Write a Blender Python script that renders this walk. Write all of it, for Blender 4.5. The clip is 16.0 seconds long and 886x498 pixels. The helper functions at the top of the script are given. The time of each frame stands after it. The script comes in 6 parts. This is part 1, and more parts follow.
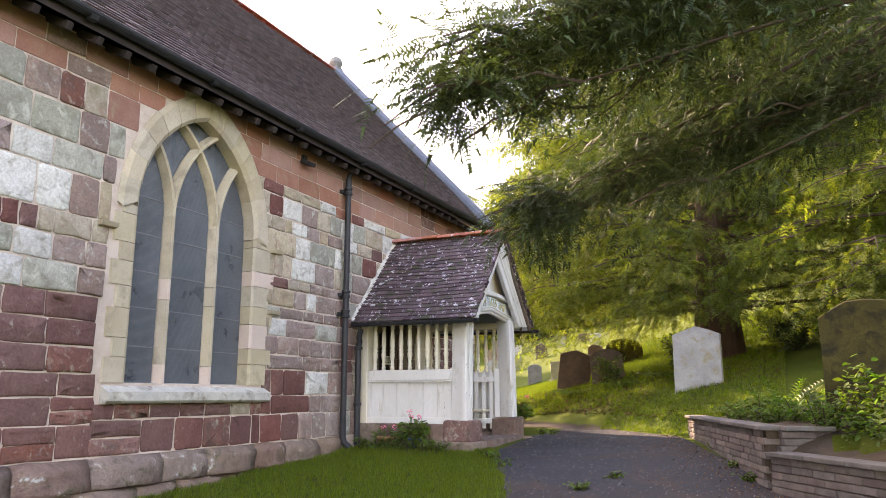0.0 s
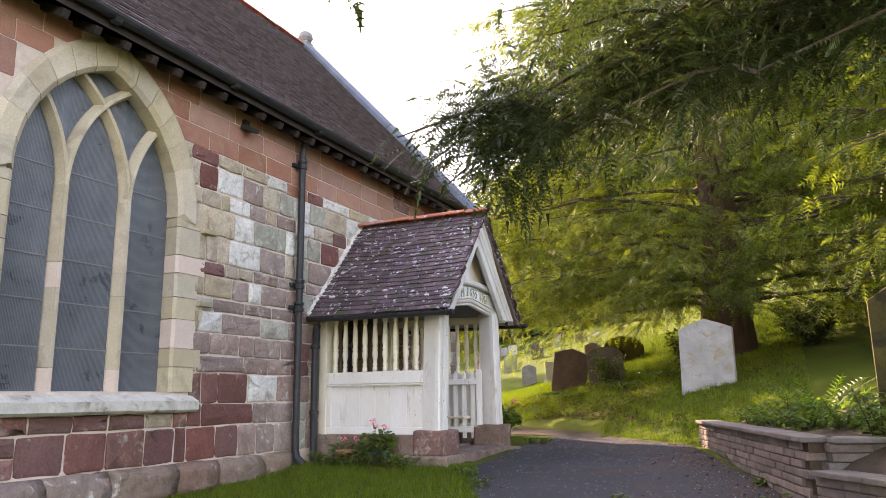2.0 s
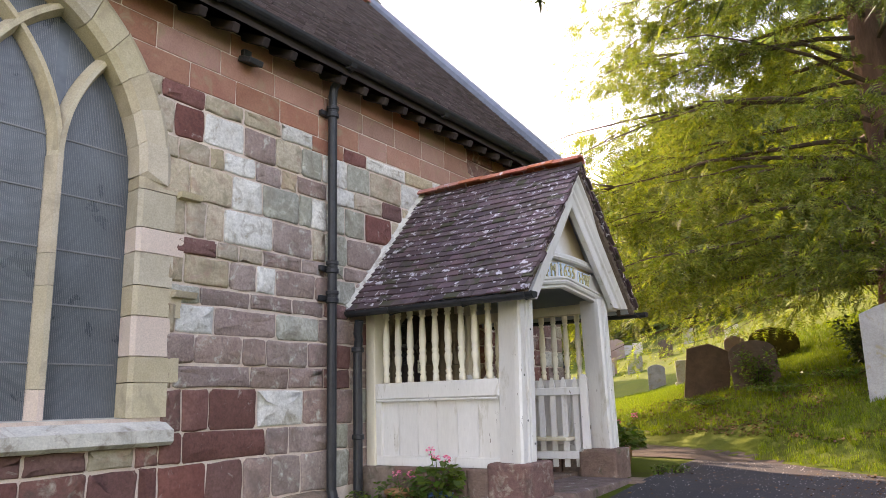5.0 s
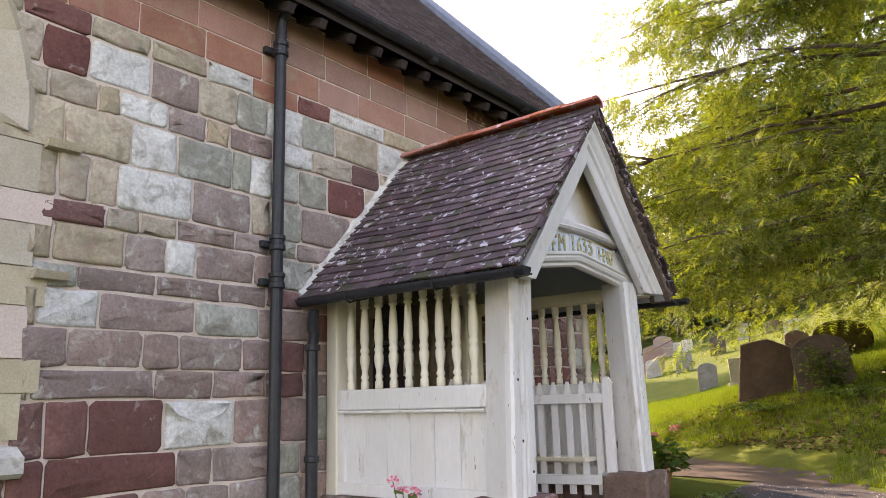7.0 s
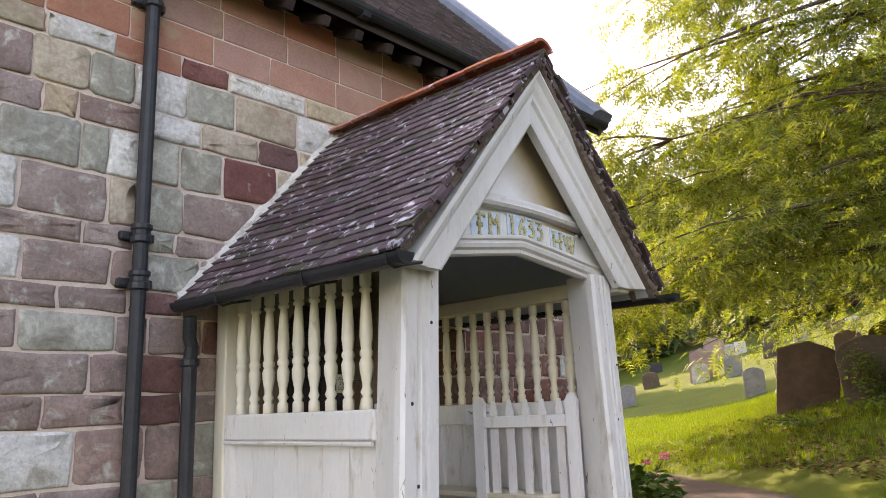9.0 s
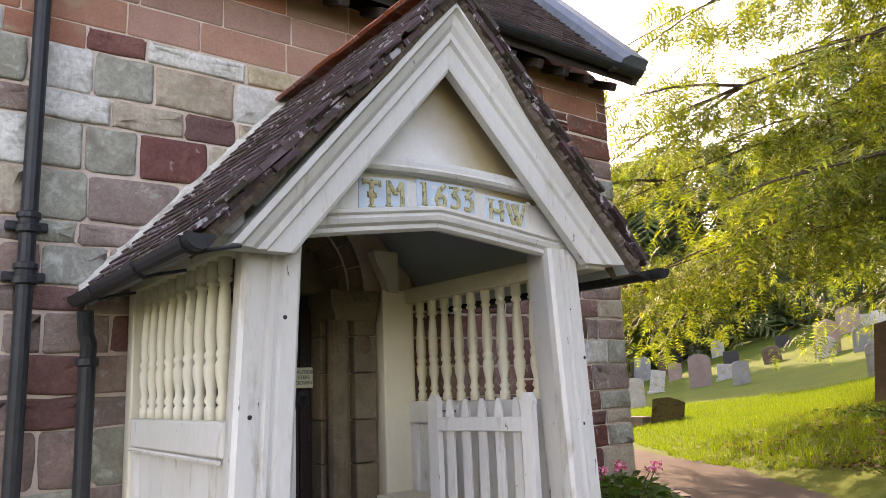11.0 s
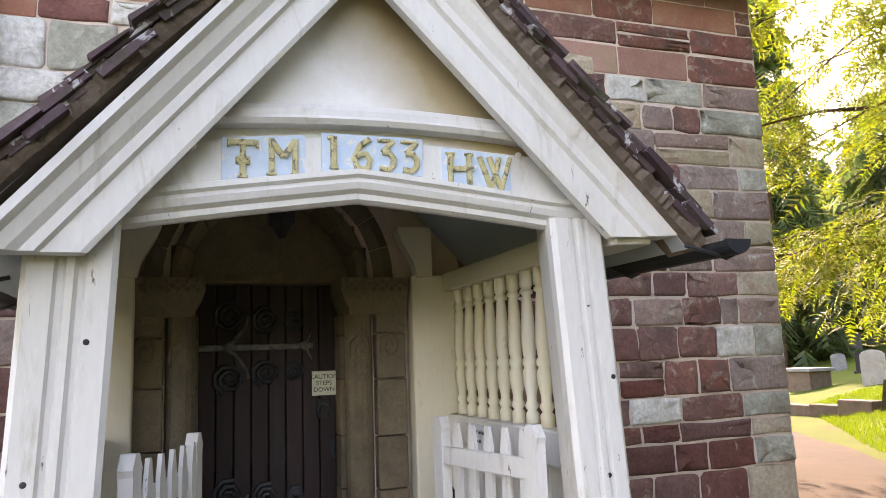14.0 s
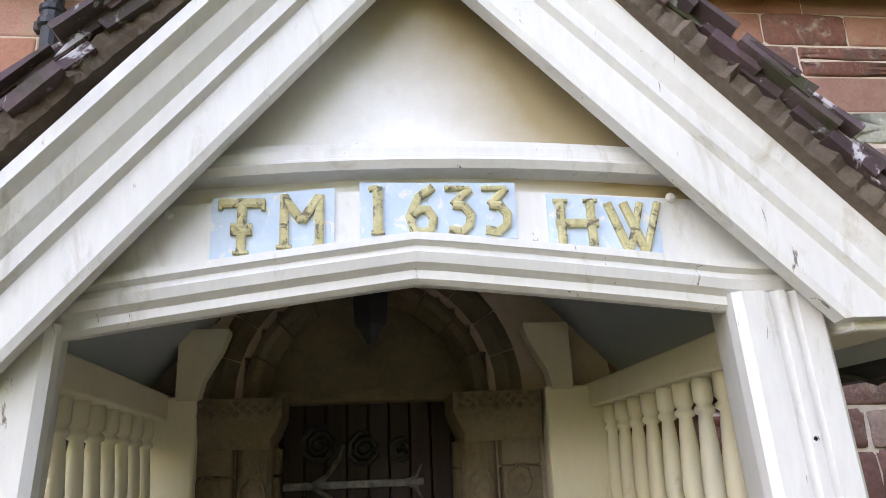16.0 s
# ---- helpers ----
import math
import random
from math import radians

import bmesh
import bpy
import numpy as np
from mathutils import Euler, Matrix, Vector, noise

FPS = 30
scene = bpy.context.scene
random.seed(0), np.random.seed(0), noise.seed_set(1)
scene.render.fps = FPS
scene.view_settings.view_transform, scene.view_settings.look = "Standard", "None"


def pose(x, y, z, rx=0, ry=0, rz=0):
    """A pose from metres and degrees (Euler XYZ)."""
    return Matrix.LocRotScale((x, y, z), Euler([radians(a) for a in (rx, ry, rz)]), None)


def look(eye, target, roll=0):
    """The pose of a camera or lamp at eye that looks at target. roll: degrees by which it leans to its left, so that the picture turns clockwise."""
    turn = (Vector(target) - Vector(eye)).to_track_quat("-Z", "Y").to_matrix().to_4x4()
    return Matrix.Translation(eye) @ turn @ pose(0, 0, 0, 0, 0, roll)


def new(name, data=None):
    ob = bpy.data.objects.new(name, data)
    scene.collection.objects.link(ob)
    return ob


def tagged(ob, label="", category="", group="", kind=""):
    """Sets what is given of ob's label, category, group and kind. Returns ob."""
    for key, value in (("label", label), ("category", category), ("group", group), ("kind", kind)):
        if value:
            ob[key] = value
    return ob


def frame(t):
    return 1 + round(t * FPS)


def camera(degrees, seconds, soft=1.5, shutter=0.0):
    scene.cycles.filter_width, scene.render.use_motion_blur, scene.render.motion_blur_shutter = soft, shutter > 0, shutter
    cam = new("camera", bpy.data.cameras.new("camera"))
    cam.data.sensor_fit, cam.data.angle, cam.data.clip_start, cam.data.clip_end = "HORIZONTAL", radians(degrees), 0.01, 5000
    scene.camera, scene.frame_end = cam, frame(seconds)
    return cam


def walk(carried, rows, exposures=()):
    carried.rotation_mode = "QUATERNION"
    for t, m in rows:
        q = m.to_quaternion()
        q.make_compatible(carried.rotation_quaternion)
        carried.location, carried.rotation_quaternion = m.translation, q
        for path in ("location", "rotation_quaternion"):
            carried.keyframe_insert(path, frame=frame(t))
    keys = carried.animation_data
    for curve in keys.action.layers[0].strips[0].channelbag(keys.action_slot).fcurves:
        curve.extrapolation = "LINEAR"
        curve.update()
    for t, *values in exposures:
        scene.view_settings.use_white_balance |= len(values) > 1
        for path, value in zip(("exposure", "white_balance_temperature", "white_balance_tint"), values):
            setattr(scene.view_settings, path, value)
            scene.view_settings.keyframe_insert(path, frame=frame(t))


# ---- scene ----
cam = camera(61.7, 16.0, soft=0.8)
METRES, EYE, TILT, LEAN, TURN = 13.0, 1.6, 0.0, -0.7, 25.0
ROWS = [
    (0.0, 0.0, 0.0, 0.0, 0.15, 11.25, 0.78),
    (0.5, 0.0106, 0.0335, -0.0011, -0.96, 11.36, 0.95),
    (1.0, 0.0175, 0.0651, 0.0012, -1.12, 11.4, 1.12),
    (1.5, 0.0218, 0.1012, 0.0041, -0.69, 11.4, 1.28),
    (2.0, 0.0308, 0.1363, 0.0023, 0.13, 11.46, 1.45),
    (2.5, 0.0391, 0.1704, 0.0043, 1.13, 11.51, 1.58),
    (3.0, 0.0459, 0.2079, 0.0091, 2.21, 11.53, 1.65),
    (3.5, 0.0544, 0.2448, 0.0102, 3.61, 11.6, 1.83),
    (4.0, 0.059, 0.2801, 0.0107, 5.62, 11.7, 2.03),
    (4.5, 0.0602, 0.3186, 0.0124, 7.84, 11.81, 2.16),
    (7.0, 0.0843, 0.5018, 0.0217, 13.4, 11.94, 2.3),
    (7.5, 0.0937, 0.5338, 0.0209, 13.83, 12.01, 2.35),
    (8.0, 0.1066, 0.5635, 0.0245, 14.35, 12.07, 2.45),
    (10.5, 0.192, 0.6959, 0.0354, 25.83, 11.98, 2.86),
    (11.0, 0.2092, 0.7182, 0.0394, 28.01, 10.96, 2.81),
    (11.5, 0.2212, 0.746, 0.0406, 30.12, 9.57, 2.74),
    (12.0, 0.2342, 0.7714, 0.0436, 32.53, 8.45, 2.74),
    (12.5, 0.2442, 0.7948, 0.0494, 35.48, 7.88, 2.68),
    (13.0, 0.2428, 0.8175, 0.0508, 38.64, 7.79, 2.64),
    (13.5, 0.2403, 0.8356, 0.0551, 41.89, 8.14, 2.58),
    (14.0, 0.237, 0.8585, 0.0587, 45.59, 8.92, 2.6),
    (14.5, 0.2261, 0.8785, 0.062, 49.6, 9.99, 2.55),
    (15.0, 0.2108, 0.8949, 0.0659, 53.32, 11.55, 2.55),
    (15.5, 0.1982, 0.91, 0.068, 56.28, 14.1, 2.63),
    (16.0, 0.1858, 0.9258, 0.0712, 58.88, 17.44, 2.72),
]
walk(cam, [(t, pose(6.7, 0, EYE, TILT, LEAN, TURN) @ pose(METRES * x, METRES * y, METRES * z, 90 + pitch, roll, yaw)) for t, x, y, z, yaw, pitch, roll in ROWS],
     exposures=[(0.0, 3.08, 9550, 30), (7.0, 2.93, 9550, 30), (11.0, 3.02, 9550, 30), (13.5, 3.3, 9550, 30), (16.0, 3.82, 9550, 30)])

# ---- light ----
SUN_EL = radians(35)
SUN_AZ = (-0.88, 0.47)
world = bpy.data.worlds.new("sky")
scene.world = world
world.use_nodes = True
wn = world.node_tree
sky = wn.nodes.new("ShaderNodeTexSky")
sky.sky_type = "NISHITA"
sky.sun_disc = False
sky.sun_elevation = SUN_EL
sky.sun_rotation = math.atan2(SUN_AZ[0], SUN_AZ[1])
sky.air_density, sky.dust_density = 1.0, 1.0
wn.nodes["Background"].inputs["Strength"].default_value = 0.15
wn.links.new(sky.outputs[0], wn.nodes["Background"].inputs["Color"])
sun_data = bpy.data.lights.new("sun", "SUN")
sun_data.energy, sun_data.angle, sun_data.color = 2.0, radians(0.5), (1.0, 0.93, 0.82)
sun = new("sun", sun_data)
sun.matrix_world = look((SUN_AZ[0] * 40, SUN_AZ[1] * 40, 40 * math.tan(SUN_EL)), (0, 0, 0))


# ---- materials ----
def socket_mix(nt, kind, fac, a, b):
    n = nt.nodes.new("ShaderNodeMix")
    n.data_type, n.blend_type = "RGBA", kind
    for sock, v in ((n.inputs[0], fac), (n.inputs[6], a), (n.inputs[7], b)):
        if isinstance(v, (int, float)):
            sock.default_value = v
        elif isinstance(v, tuple):
            sock.default_value = (*v[:3], 1)
        else:
            nt.links.new(v, sock)
    return n.outputs[2]


def math_node(nt, op, a, b=0.0):
    n = nt.nodes.new("ShaderNodeMath")
    n.operation = op
    for sock, v in zip(n.inputs, (a, b)):
        if isinstance(v, (int, float)):
            sock.default_value = v
        else:
            nt.links.new(v, sock)
    return n.outputs[0]


def ramp(nt, v, lo, hi):
    n = nt.nodes.new("ShaderNodeMapRange")
    n.inputs[1].default_value, n.inputs[2].default_value = lo, hi
    nt.links.new(v, n.inputs[0])
    return n.outputs[0]


def noise_node(nt, vec, scale, detail=4.0, rough=0.6, dist=0.0):
    n = nt.nodes.new("ShaderNodeTexNoise")
    n.inputs["Scale"].default_value, n.inputs["Detail"].default_value = scale, detail
    n.inputs["Roughness"].default_value, n.inputs["Distortion"].default_value = rough, dist
    nt.links.new(vec, n.inputs["Vector"])
    return n.outputs["Fac"]


def surface(name, c1, c2, scale=4.0, fine=45.0, rough=0.8, bump=0.4, depth=0.006, vary=0.0, hue=0.0, stains=(), metal=0.0,
            stretch=(1, 1, 1), translucent=None, contrast=0.42, spec=0.3):
    """A two-scale procedural material. stains: (colour, noise scale, from, to)."""
    m = bpy.data.materials.new(name)
    m.use_nodes = True
    nt = m.node_tree
    bsdf = nt.nodes["Principled BSDF"]
    geo = nt.nodes.new("ShaderNodeTexCoord")
    info = nt.nodes.new("ShaderNodeObjectInfo")
    isle = nt.nodes.new("ShaderNodeNewGeometry")
    rnd = math_node(nt, "FRACT", math_node(nt, "ADD", info.outputs["Random"], isle.outputs["Random Per Island"]))
    mp = nt.nodes.new("ShaderNodeMapping")
    mp.inputs["Scale"].default_value = stretch
    nt.links.new(geo.outputs["Object"], mp.inputs["Vector"])
    off = nt.nodes.new("ShaderNodeVectorMath")
    off.operation = "ADD"
    comb = nt.nodes.new("ShaderNodeCombineXYZ")
    if vary:
        nt.links.new(math_node(nt, "MULTIPLY", rnd, 37.0), comb.inputs[0])
        nt.links.new(math_node(nt, "MULTIPLY", rnd, 91.0), comb.inputs[2])
    nt.links.new(mp.outputs[0], off.inputs[0])
    nt.links.new(comb.outputs[0], off.inputs[1])
    vec = off.outputs[0]
    big = noise_node(nt, vec, scale, 5.0, 0.6, 0.4)
    small = noise_node(nt, vec, fine, 6.0, 0.7)
    col = socket_mix(nt, "MIX", ramp(nt, big, 0.3, 0.7), c1, c2)
    grain = math_node(nt, "ADD", math_node(nt, "MULTIPLY", small, contrast * 2), 1.0 - contrast)
    gcol = nt.nodes.new("ShaderNodeCombineColor")
    for k in range(3):
        nt.links.new(grain, gcol.inputs[k])
    col = socket_mix(nt, "MULTIPLY", 1.0, col, gcol.outputs[0])
    if vary or hue:
        hsv = nt.nodes.new("ShaderNodeHueSaturation")
        nt.links.new(col, hsv.inputs["Color"])
        nt.links.new(math_node(nt, "ADD", math_node(nt, "MULTIPLY", rnd, vary * 2), 1.0 - vary), hsv.inputs["Value"])
        r2 = math_node(nt, "FRACT", math_node(nt, "MULTIPLY", rnd, 17.3))
        nt.links.new(math_node(nt, "ADD", math_node(nt, "MULTIPLY", r2, hue * 2), 0.5 - hue), hsv.inputs["Hue"])
        r3 = math_node(nt, "FRACT", math_node(nt, "MULTIPLY", rnd, 41.7))
        nt.links.new(math_node(nt, "ADD", math_node(nt, "MULTIPLY", r3, 0.35), 0.8), hsv.inputs["Saturation"])
        col = hsv.outputs[0]
    for c3, sc, lo, hi in stains:
        f = ramp(nt, noise_node(nt, vec, sc, 7.0, 0.65, 0.6), lo - 0.06, hi - 0.08)
        col = socket_mix(nt, "MIX", f, col, c3)
    nt.links.new(col, bsdf.inputs["Base Color"])
    bsdf.inputs["Metallic"].default_value = metal
    nt.links.new(math_node(nt, "ADD", math_node(nt, "MULTIPLY", big, 0.25), rough - 0.125), bsdf.inputs["Roughness"])
    bsdf.inputs["Specular IOR Level"].default_value = spec
    if bump:
        b = nt.nodes.new("ShaderNodeBump")
        b.inputs["Strength"].default_value, b.inputs["Distance"].default_value = bump, depth
        h = math_node(nt, "ADD", math_node(nt, "MULTIPLY", small, 0.5), big)
        nt.links.new(h, b.inputs["Height"])
        nt.links.new(b.outputs[0], bsdf.inputs["Normal"])
    if translucent:
        tr = nt.nodes.new("ShaderNodeBsdfTranslucent")
        tcol = socket_mix(nt, "MULTIPLY", 1.0, col, translucent[:3])
        nt.links.new(tcol, tr.inputs["Color"])
        mix = nt.nodes.new("ShaderNodeAddShader")
        nt.links.new(bsdf.outputs[0], mix.inputs[0])
        nt.links.new(tr.outputs[0], mix.inputs[1])
        nt.links.new(mix.outputs[0], nt.nodes["Material Output"].inputs["Surface"])
    return m


LICHEN = (0.55, 0.55, 0.48)
M = {}
M["r"] = surface("red_sandstone", (0.20, 0.085, 0.072), (0.27, 0.13, 0.105), 5, 34, 0.9, 0.8, 0.03, 0.18, 0.003,
                 [((0.42, 0.36, 0.30), 9, 0.6, 0.78), ((0.12, 0.075, 0.065), 4, 0.55, 0.75)], contrast=0.62)
M["d"] = surface("dark_red_sandstone", (0.15, 0.062, 0.055), (0.21, 0.098, 0.083), 5, 34, 0.9, 0.8, 0.03, 0.18, 0.003,
                 [((0.36, 0.30, 0.26), 9, 0.68, 0.8)], contrast=0.62)
M["a"] = surface("red_ashlar", (0.31, 0.145, 0.108), (0.39, 0.205, 0.155), 3, 60, 0.88, 0.3, 0.005, 0.14, 0.004,
                 [((0.33, 0.24, 0.16), 5, 0.6, 0.8)])
M["m"] = surface("mauve_sandstone", (0.27, 0.185, 0.165), (0.35, 0.255, 0.22), 5, 34, 0.9, 0.85, 0.035, 0.18, 0.006,
                 [(LICHEN, 8, 0.62, 0.8), ((0.20, 0.15, 0.13), 4, 0.55, 0.78)], contrast=0.62)
M["t"] = surface("tan_sandstone", (0.40, 0.33, 0.235), (0.48, 0.40, 0.30), 5, 34, 0.9, 0.8, 0.025, 0.14, 0.006,
                 [((0.34, 0.22, 0.17), 6, 0.58, 0.78), ((0.25, 0.22, 0.15), 4, 0.58, 0.8)], contrast=0.62)
M["g"] = surface("grey_green_sandstone", (0.30, 0.30, 0.24), (0.40, 0.39, 0.33), 5, 34, 0.9, 0.85, 0.03, 0.16, 0.006,
                 [(LICHEN, 7, 0.58, 0.75), ((0.22, 0.20, 0.16), 4, 0.55, 0.78)], contrast=0.62)
M["w"] = surface("pale_sandstone", (0.50, 0.49, 0.45), (0.66, 0.65, 0.61), 6, 34, 0.9, 0.8, 0.025, 0.12, 0.006,
                 [((0.36, 0.33, 0.28), 7, 0.58, 0.75)], contrast=0.62)
M["mortar"] = surface("lime_mortar", (0.52, 0.40, 0.33), (0.66, 0.56, 0.48), 6, 90, 0.95, 0.7, 0.008)
M["dressed"] = surface("dressed_tan_stone", (0.44, 0.37, 0.26), (0.52, 0.45, 0.34), 4, 70, 0.9, 0.3, 0.004, 0.1, 0.008,
                       [((0.33, 0.27, 0.2), 3, 0.6, 0.8)])
M["newstone"] = surface("new_pink_stone", (0.60, 0.47, 0.40), (0.66, 0.54, 0.46), 4, 80, 0.9, 0.2, 0.003)
M["sill"] = surface("weathered_sill_stone", (0.45, 0.44, 0.40), (0.60, 0.58, 0.52), 6, 60, 0.9, 0.4, 0.006, 0.1, 0.0,
                    [((0.28, 0.24, 0.2), 5, 0.58, 0.75)])
M["plinth"] = surface("worn_plinth_stone", (0.17, 0.108, 0.088), (0.30, 0.215, 0.172), 5, 30, 0.95, 0.9, 0.04, 0.2, 0.015,
                      [((0.55, 0.55, 0.52), 5, 0.67, 0.76), ((0.09, 0.09, 0.05), 6, 0.60, 0.78)])
M["slate"] = surface("clay_roof_tile", (0.072, 0.053, 0.055), (0.13, 0.094, 0.094), 6, 60, 0.75, 0.5, 0.006, 0.35, 0.02,
                     [((0.30, 0.28, 0.28), 22, 0.68, 0.78), ((0.07, 0.08, 0.03), 2.5, 0.68, 0.84)])
M["slate_porch"] = surface("porch_roof_tile", (0.07, 0.044, 0.05), (0.115, 0.075, 0.08), 6, 60, 0.72, 0.5, 0.006, 0.4, 0.02,
                           [((0.50, 0.48, 0.51), 9, 0.635, 0.70), ((0.05, 0.05, 0.026), 2.2, 0.58, 0.72)])
M["ridge"] = surface("red_ridge_tile", (0.36, 0.10, 0.07), (0.46, 0.16, 0.11), 5, 50, 0.85, 0.4, 0.005, 0.15, 0.01,
                     [((0.52, 0.48, 0.52), 6, 0.62, 0.75)])
M["lead"] = surface("lead_flashing", (0.11, 0.13, 0.165), (0.16, 0.185, 0.23), 3, 30, 0.6, 0.3, 0.004)
M["white"] = surface("white_paint", (0.75, 0.74, 0.72), (0.67, 0.655, 0.62), 2, 40, 0.5, 0.25, 0.002, 0.03, 0.0,
                     [((0.46, 0.42, 0.34), 7, 0.64, 0.82), ((0.18, 0.155, 0.13), 26, 0.72, 0.78)], stretch=(1, 1, 0.25), contrast=0.12)
M["cream"] = surface("cream_paint", (0.80, 0.75, 0.62), (0.72, 0.66, 0.52), 2, 40, 0.5, 0.25, 0.002, 0.03, 0.0,
                     [((0.42, 0.34, 0.2), 8, 0.72, 0.86)], stretch=(1, 1, 0.25), contrast=0.08)
M["soffit"] = surface("blue_grey_paint", (0.36, 0.40, 0.46), (0.42, 0.46, 0.52), 2, 40, 0.6, 0.2, 0.002, contrast=0.08)
M["blue"] = surface("pale_blue_paint", (0.44, 0.58, 0.72), (0.56, 0.68, 0.78), 9, 60, 0.7, 0.3, 0.002, 0, 0,
                    [((0.72, 0.72, 0.70), 25, 0.62, 0.7)], contrast=0.1)
M["gold"] = surface("worn_gold_letter", (0.42, 0.36, 0.18), (0.60, 0.54, 0.32), 25, 80, 0.7, 0.4, 0.002, 0, 0,
                    [((0.16, 0.14, 0.1), 30, 0.6, 0.7)])
M["iron"] = surface("black_iron", (0.018, 0.02, 0.024), (0.035, 0.037, 0.042), 8, 60, 0.45, 0.2, 0.002)
M["oak"] = surface("dark_oak", (0.022, 0.014, 0.015), (0.046, 0.030, 0.028), 5, 60, 0.65, 0.5, 0.004, 0.2, 0.01, stretch=(1, 6, 0.4))
M["rafter"] = surface("dark_rafter_wood", (0.022, 0.016, 0.016), (0.045, 0.032, 0.028), 5, 60, 0.8, 0.5, 0.004, 0.2)
M["tarmac"] = surface("worn_tarmac", (0.042, 0.042, 0.047), (0.065, 0.063, 0.065), 0.7, 110, 0.92, 0.6, 0.006, 0, 0,
                      [((0.085, 0.06, 0.047), 0.9, 0.55, 0.8)], contrast=0.85, spec=0.1)
M["gravel"] = surface("pink_gravel", (0.050, 0.042, 0.037), (0.080, 0.065, 0.057), 1.5, 120, 0.95, 0.7, 0.008, contrast=0.8, spec=0.1)
M["grass"] = surface("mown_grass", (0.042, 0.068, 0.009), (0.082, 0.104, 0.012), 0.8, 60, 0.9, 0.8, 0.03, 0, 0,
                     [((0.075, 0.06, 0.03), 1.3, 0.64, 0.8)], contrast=0.8, spec=0.1)
M["blade"] = surface("grass_blade", (0.042, 0.070, 0.010), (0.084, 0.108, 0.012), 1, 20, 0.7, 0, 0, 0.3, 0.02, translucent=(1.2, 1.3, 0.5), spec=0.1)
M["soil"] = surface("dark_soil", (0.06, 0.042, 0.03), (0.12, 0.085, 0.06), 3, 60, 0.95, 0.9, 0.03)
M["yew"] = surface("yew_needles", (0.042, 0.060, 0.016), (0.080, 0.100, 0.022), 0.5, 30, 0.6, 0, 0, 0.45, 0.03, translucent=(1.45, 1.45, 0.5), spec=0.1)
# darker, less translucent copy of the yew needles: shade put into the colour
M["yewdark"] = surface("shaded_yew_needles", (0.026, 0.042, 0.022), (0.046, 0.064, 0.026), 0.5, 30, 0.5, 0, 0, 0.45, 0.02, translucent=(0.6, 0.65, 0.3), spec=0.1)
M["leaf"] = surface("green_leaf", (0.028, 0.055, 0.014), (0.06, 0.09, 0.02), 3, 30, 0.5, 0, 0, 0.35, 0.03, translucent=(1.2, 1.4, 0.5), spec=0.1)
M["farleaf"] = surface("far_tree_leaf", (0.035, 0.055, 0.025), (0.065, 0.085, 0.035), 0.3, 8, 0.7, 0, 0, 0.35, 0.03, translucent=(1.0, 1.1, 0.6), spec=0.1)
M["litter"] = surface("dead_leaf", (0.10, 0.055, 0.028), (0.19, 0.115, 0.06), 9, 30, 0.8, 0, 0, 0.4, 0.02, spec=0.1)
M["grit"] = surface("pale_grit", (0.16, 0.15, 0.14), (0.30, 0.28, 0.26), 9, 30, 0.9, 0, 0, 0.4)
M["bark"] = surface("red_brown_bark", (0.085, 0.045, 0.035), (0.17, 0.10, 0.075), 5, 40, 0.9, 1.0, 0.04, stretch=(1, 1, 0.2))
M["twig"] = surface("dark_twig", (0.05, 0.035, 0.025), (0.10, 0.07, 0.05), 8, 40, 0.9, 0.4, 0.004)
M["brickgrey"] = surface("planter_brick", (0.125, 0.10, 0.09), (0.20, 0.165, 0.148), 8, 70, 0.92, 0.6, 0.006, 0.25, 0.015)
M["coping"] = surface("grey_coping", (0.12, 0.108, 0.098), (0.19, 0.172, 0.155), 5, 60, 0.92, 0.5, 0.006, 0.1)
M["palestone"] = surface("pale_headstone", (0.30, 0.295, 0.28), (0.42, 0.41, 0.385), 4, 50, 0.9, 0.4, 0.006, 0.08, 0.0,
                         [((0.30, 0.25, 0.14), 5, 0.6, 0.75)])
M["olivestone"] = surface("mossy_headstone", (0.044, 0.038, 0.014), (0.085, 0.070, 0.024), 3, 40, 0.92, 0.8, 0.012, 0.08, 0.0,
                          [((0.028, 0.026, 0.014), 5, 0.56, 0.72)], contrast=0.6)
M["darkstone"] = surface("dark_headstone", (0.075, 0.053, 0.037), (0.13, 0.095, 0.066), 5, 50, 0.92, 0.5, 0.008, 0.2)
M["greystone"] = surface("grey_headstone", (0.15, 0.155, 0.16), (0.24, 0.24, 0.24), 4, 50, 0.85, 0.4, 0.006, 0.25, 0.02,
                         [((0.2, 0.17, 0.1), 5, 0.6, 0.8)])
M["pinkstone"] = surface("pink_headstone", (0.20, 0.135, 0.115), (0.27, 0.19, 0.165), 4, 50, 0.85, 0.4, 0.006, 0.15)
M["terracotta"] = surface("terracotta", (0.42, 0.20, 0.10), (0.50, 0.27, 0.14), 5, 60, 0.85, 0.3, 0.003)
M["bluepot"] = surface("blue_glaze", (0.06, 0.16, 0.42), (0.09, 0.21, 0.5), 5, 60, 0.3, 0.1, 0.002)
M["petal"] = surface("pink_petal", (0.62, 0.12, 0.22), (0.75, 0.22, 0.32), 9, 60, 0.6, 0, 0, 0.25, 0.02, translucent=(0.5, 0.5, 0.5))
M["sign"] = surface("cream_sign", (0.74, 0.74, 0.58), (0.70, 0.70, 0.54), 5, 60, 0.4, 0, 0, contrast=0.05)
M["paper"] = surface("white_notice", (0.78, 0.79, 0.82), (0.74, 0.76, 0.8), 5, 60, 0.5, 0, 0, contrast=0.05)
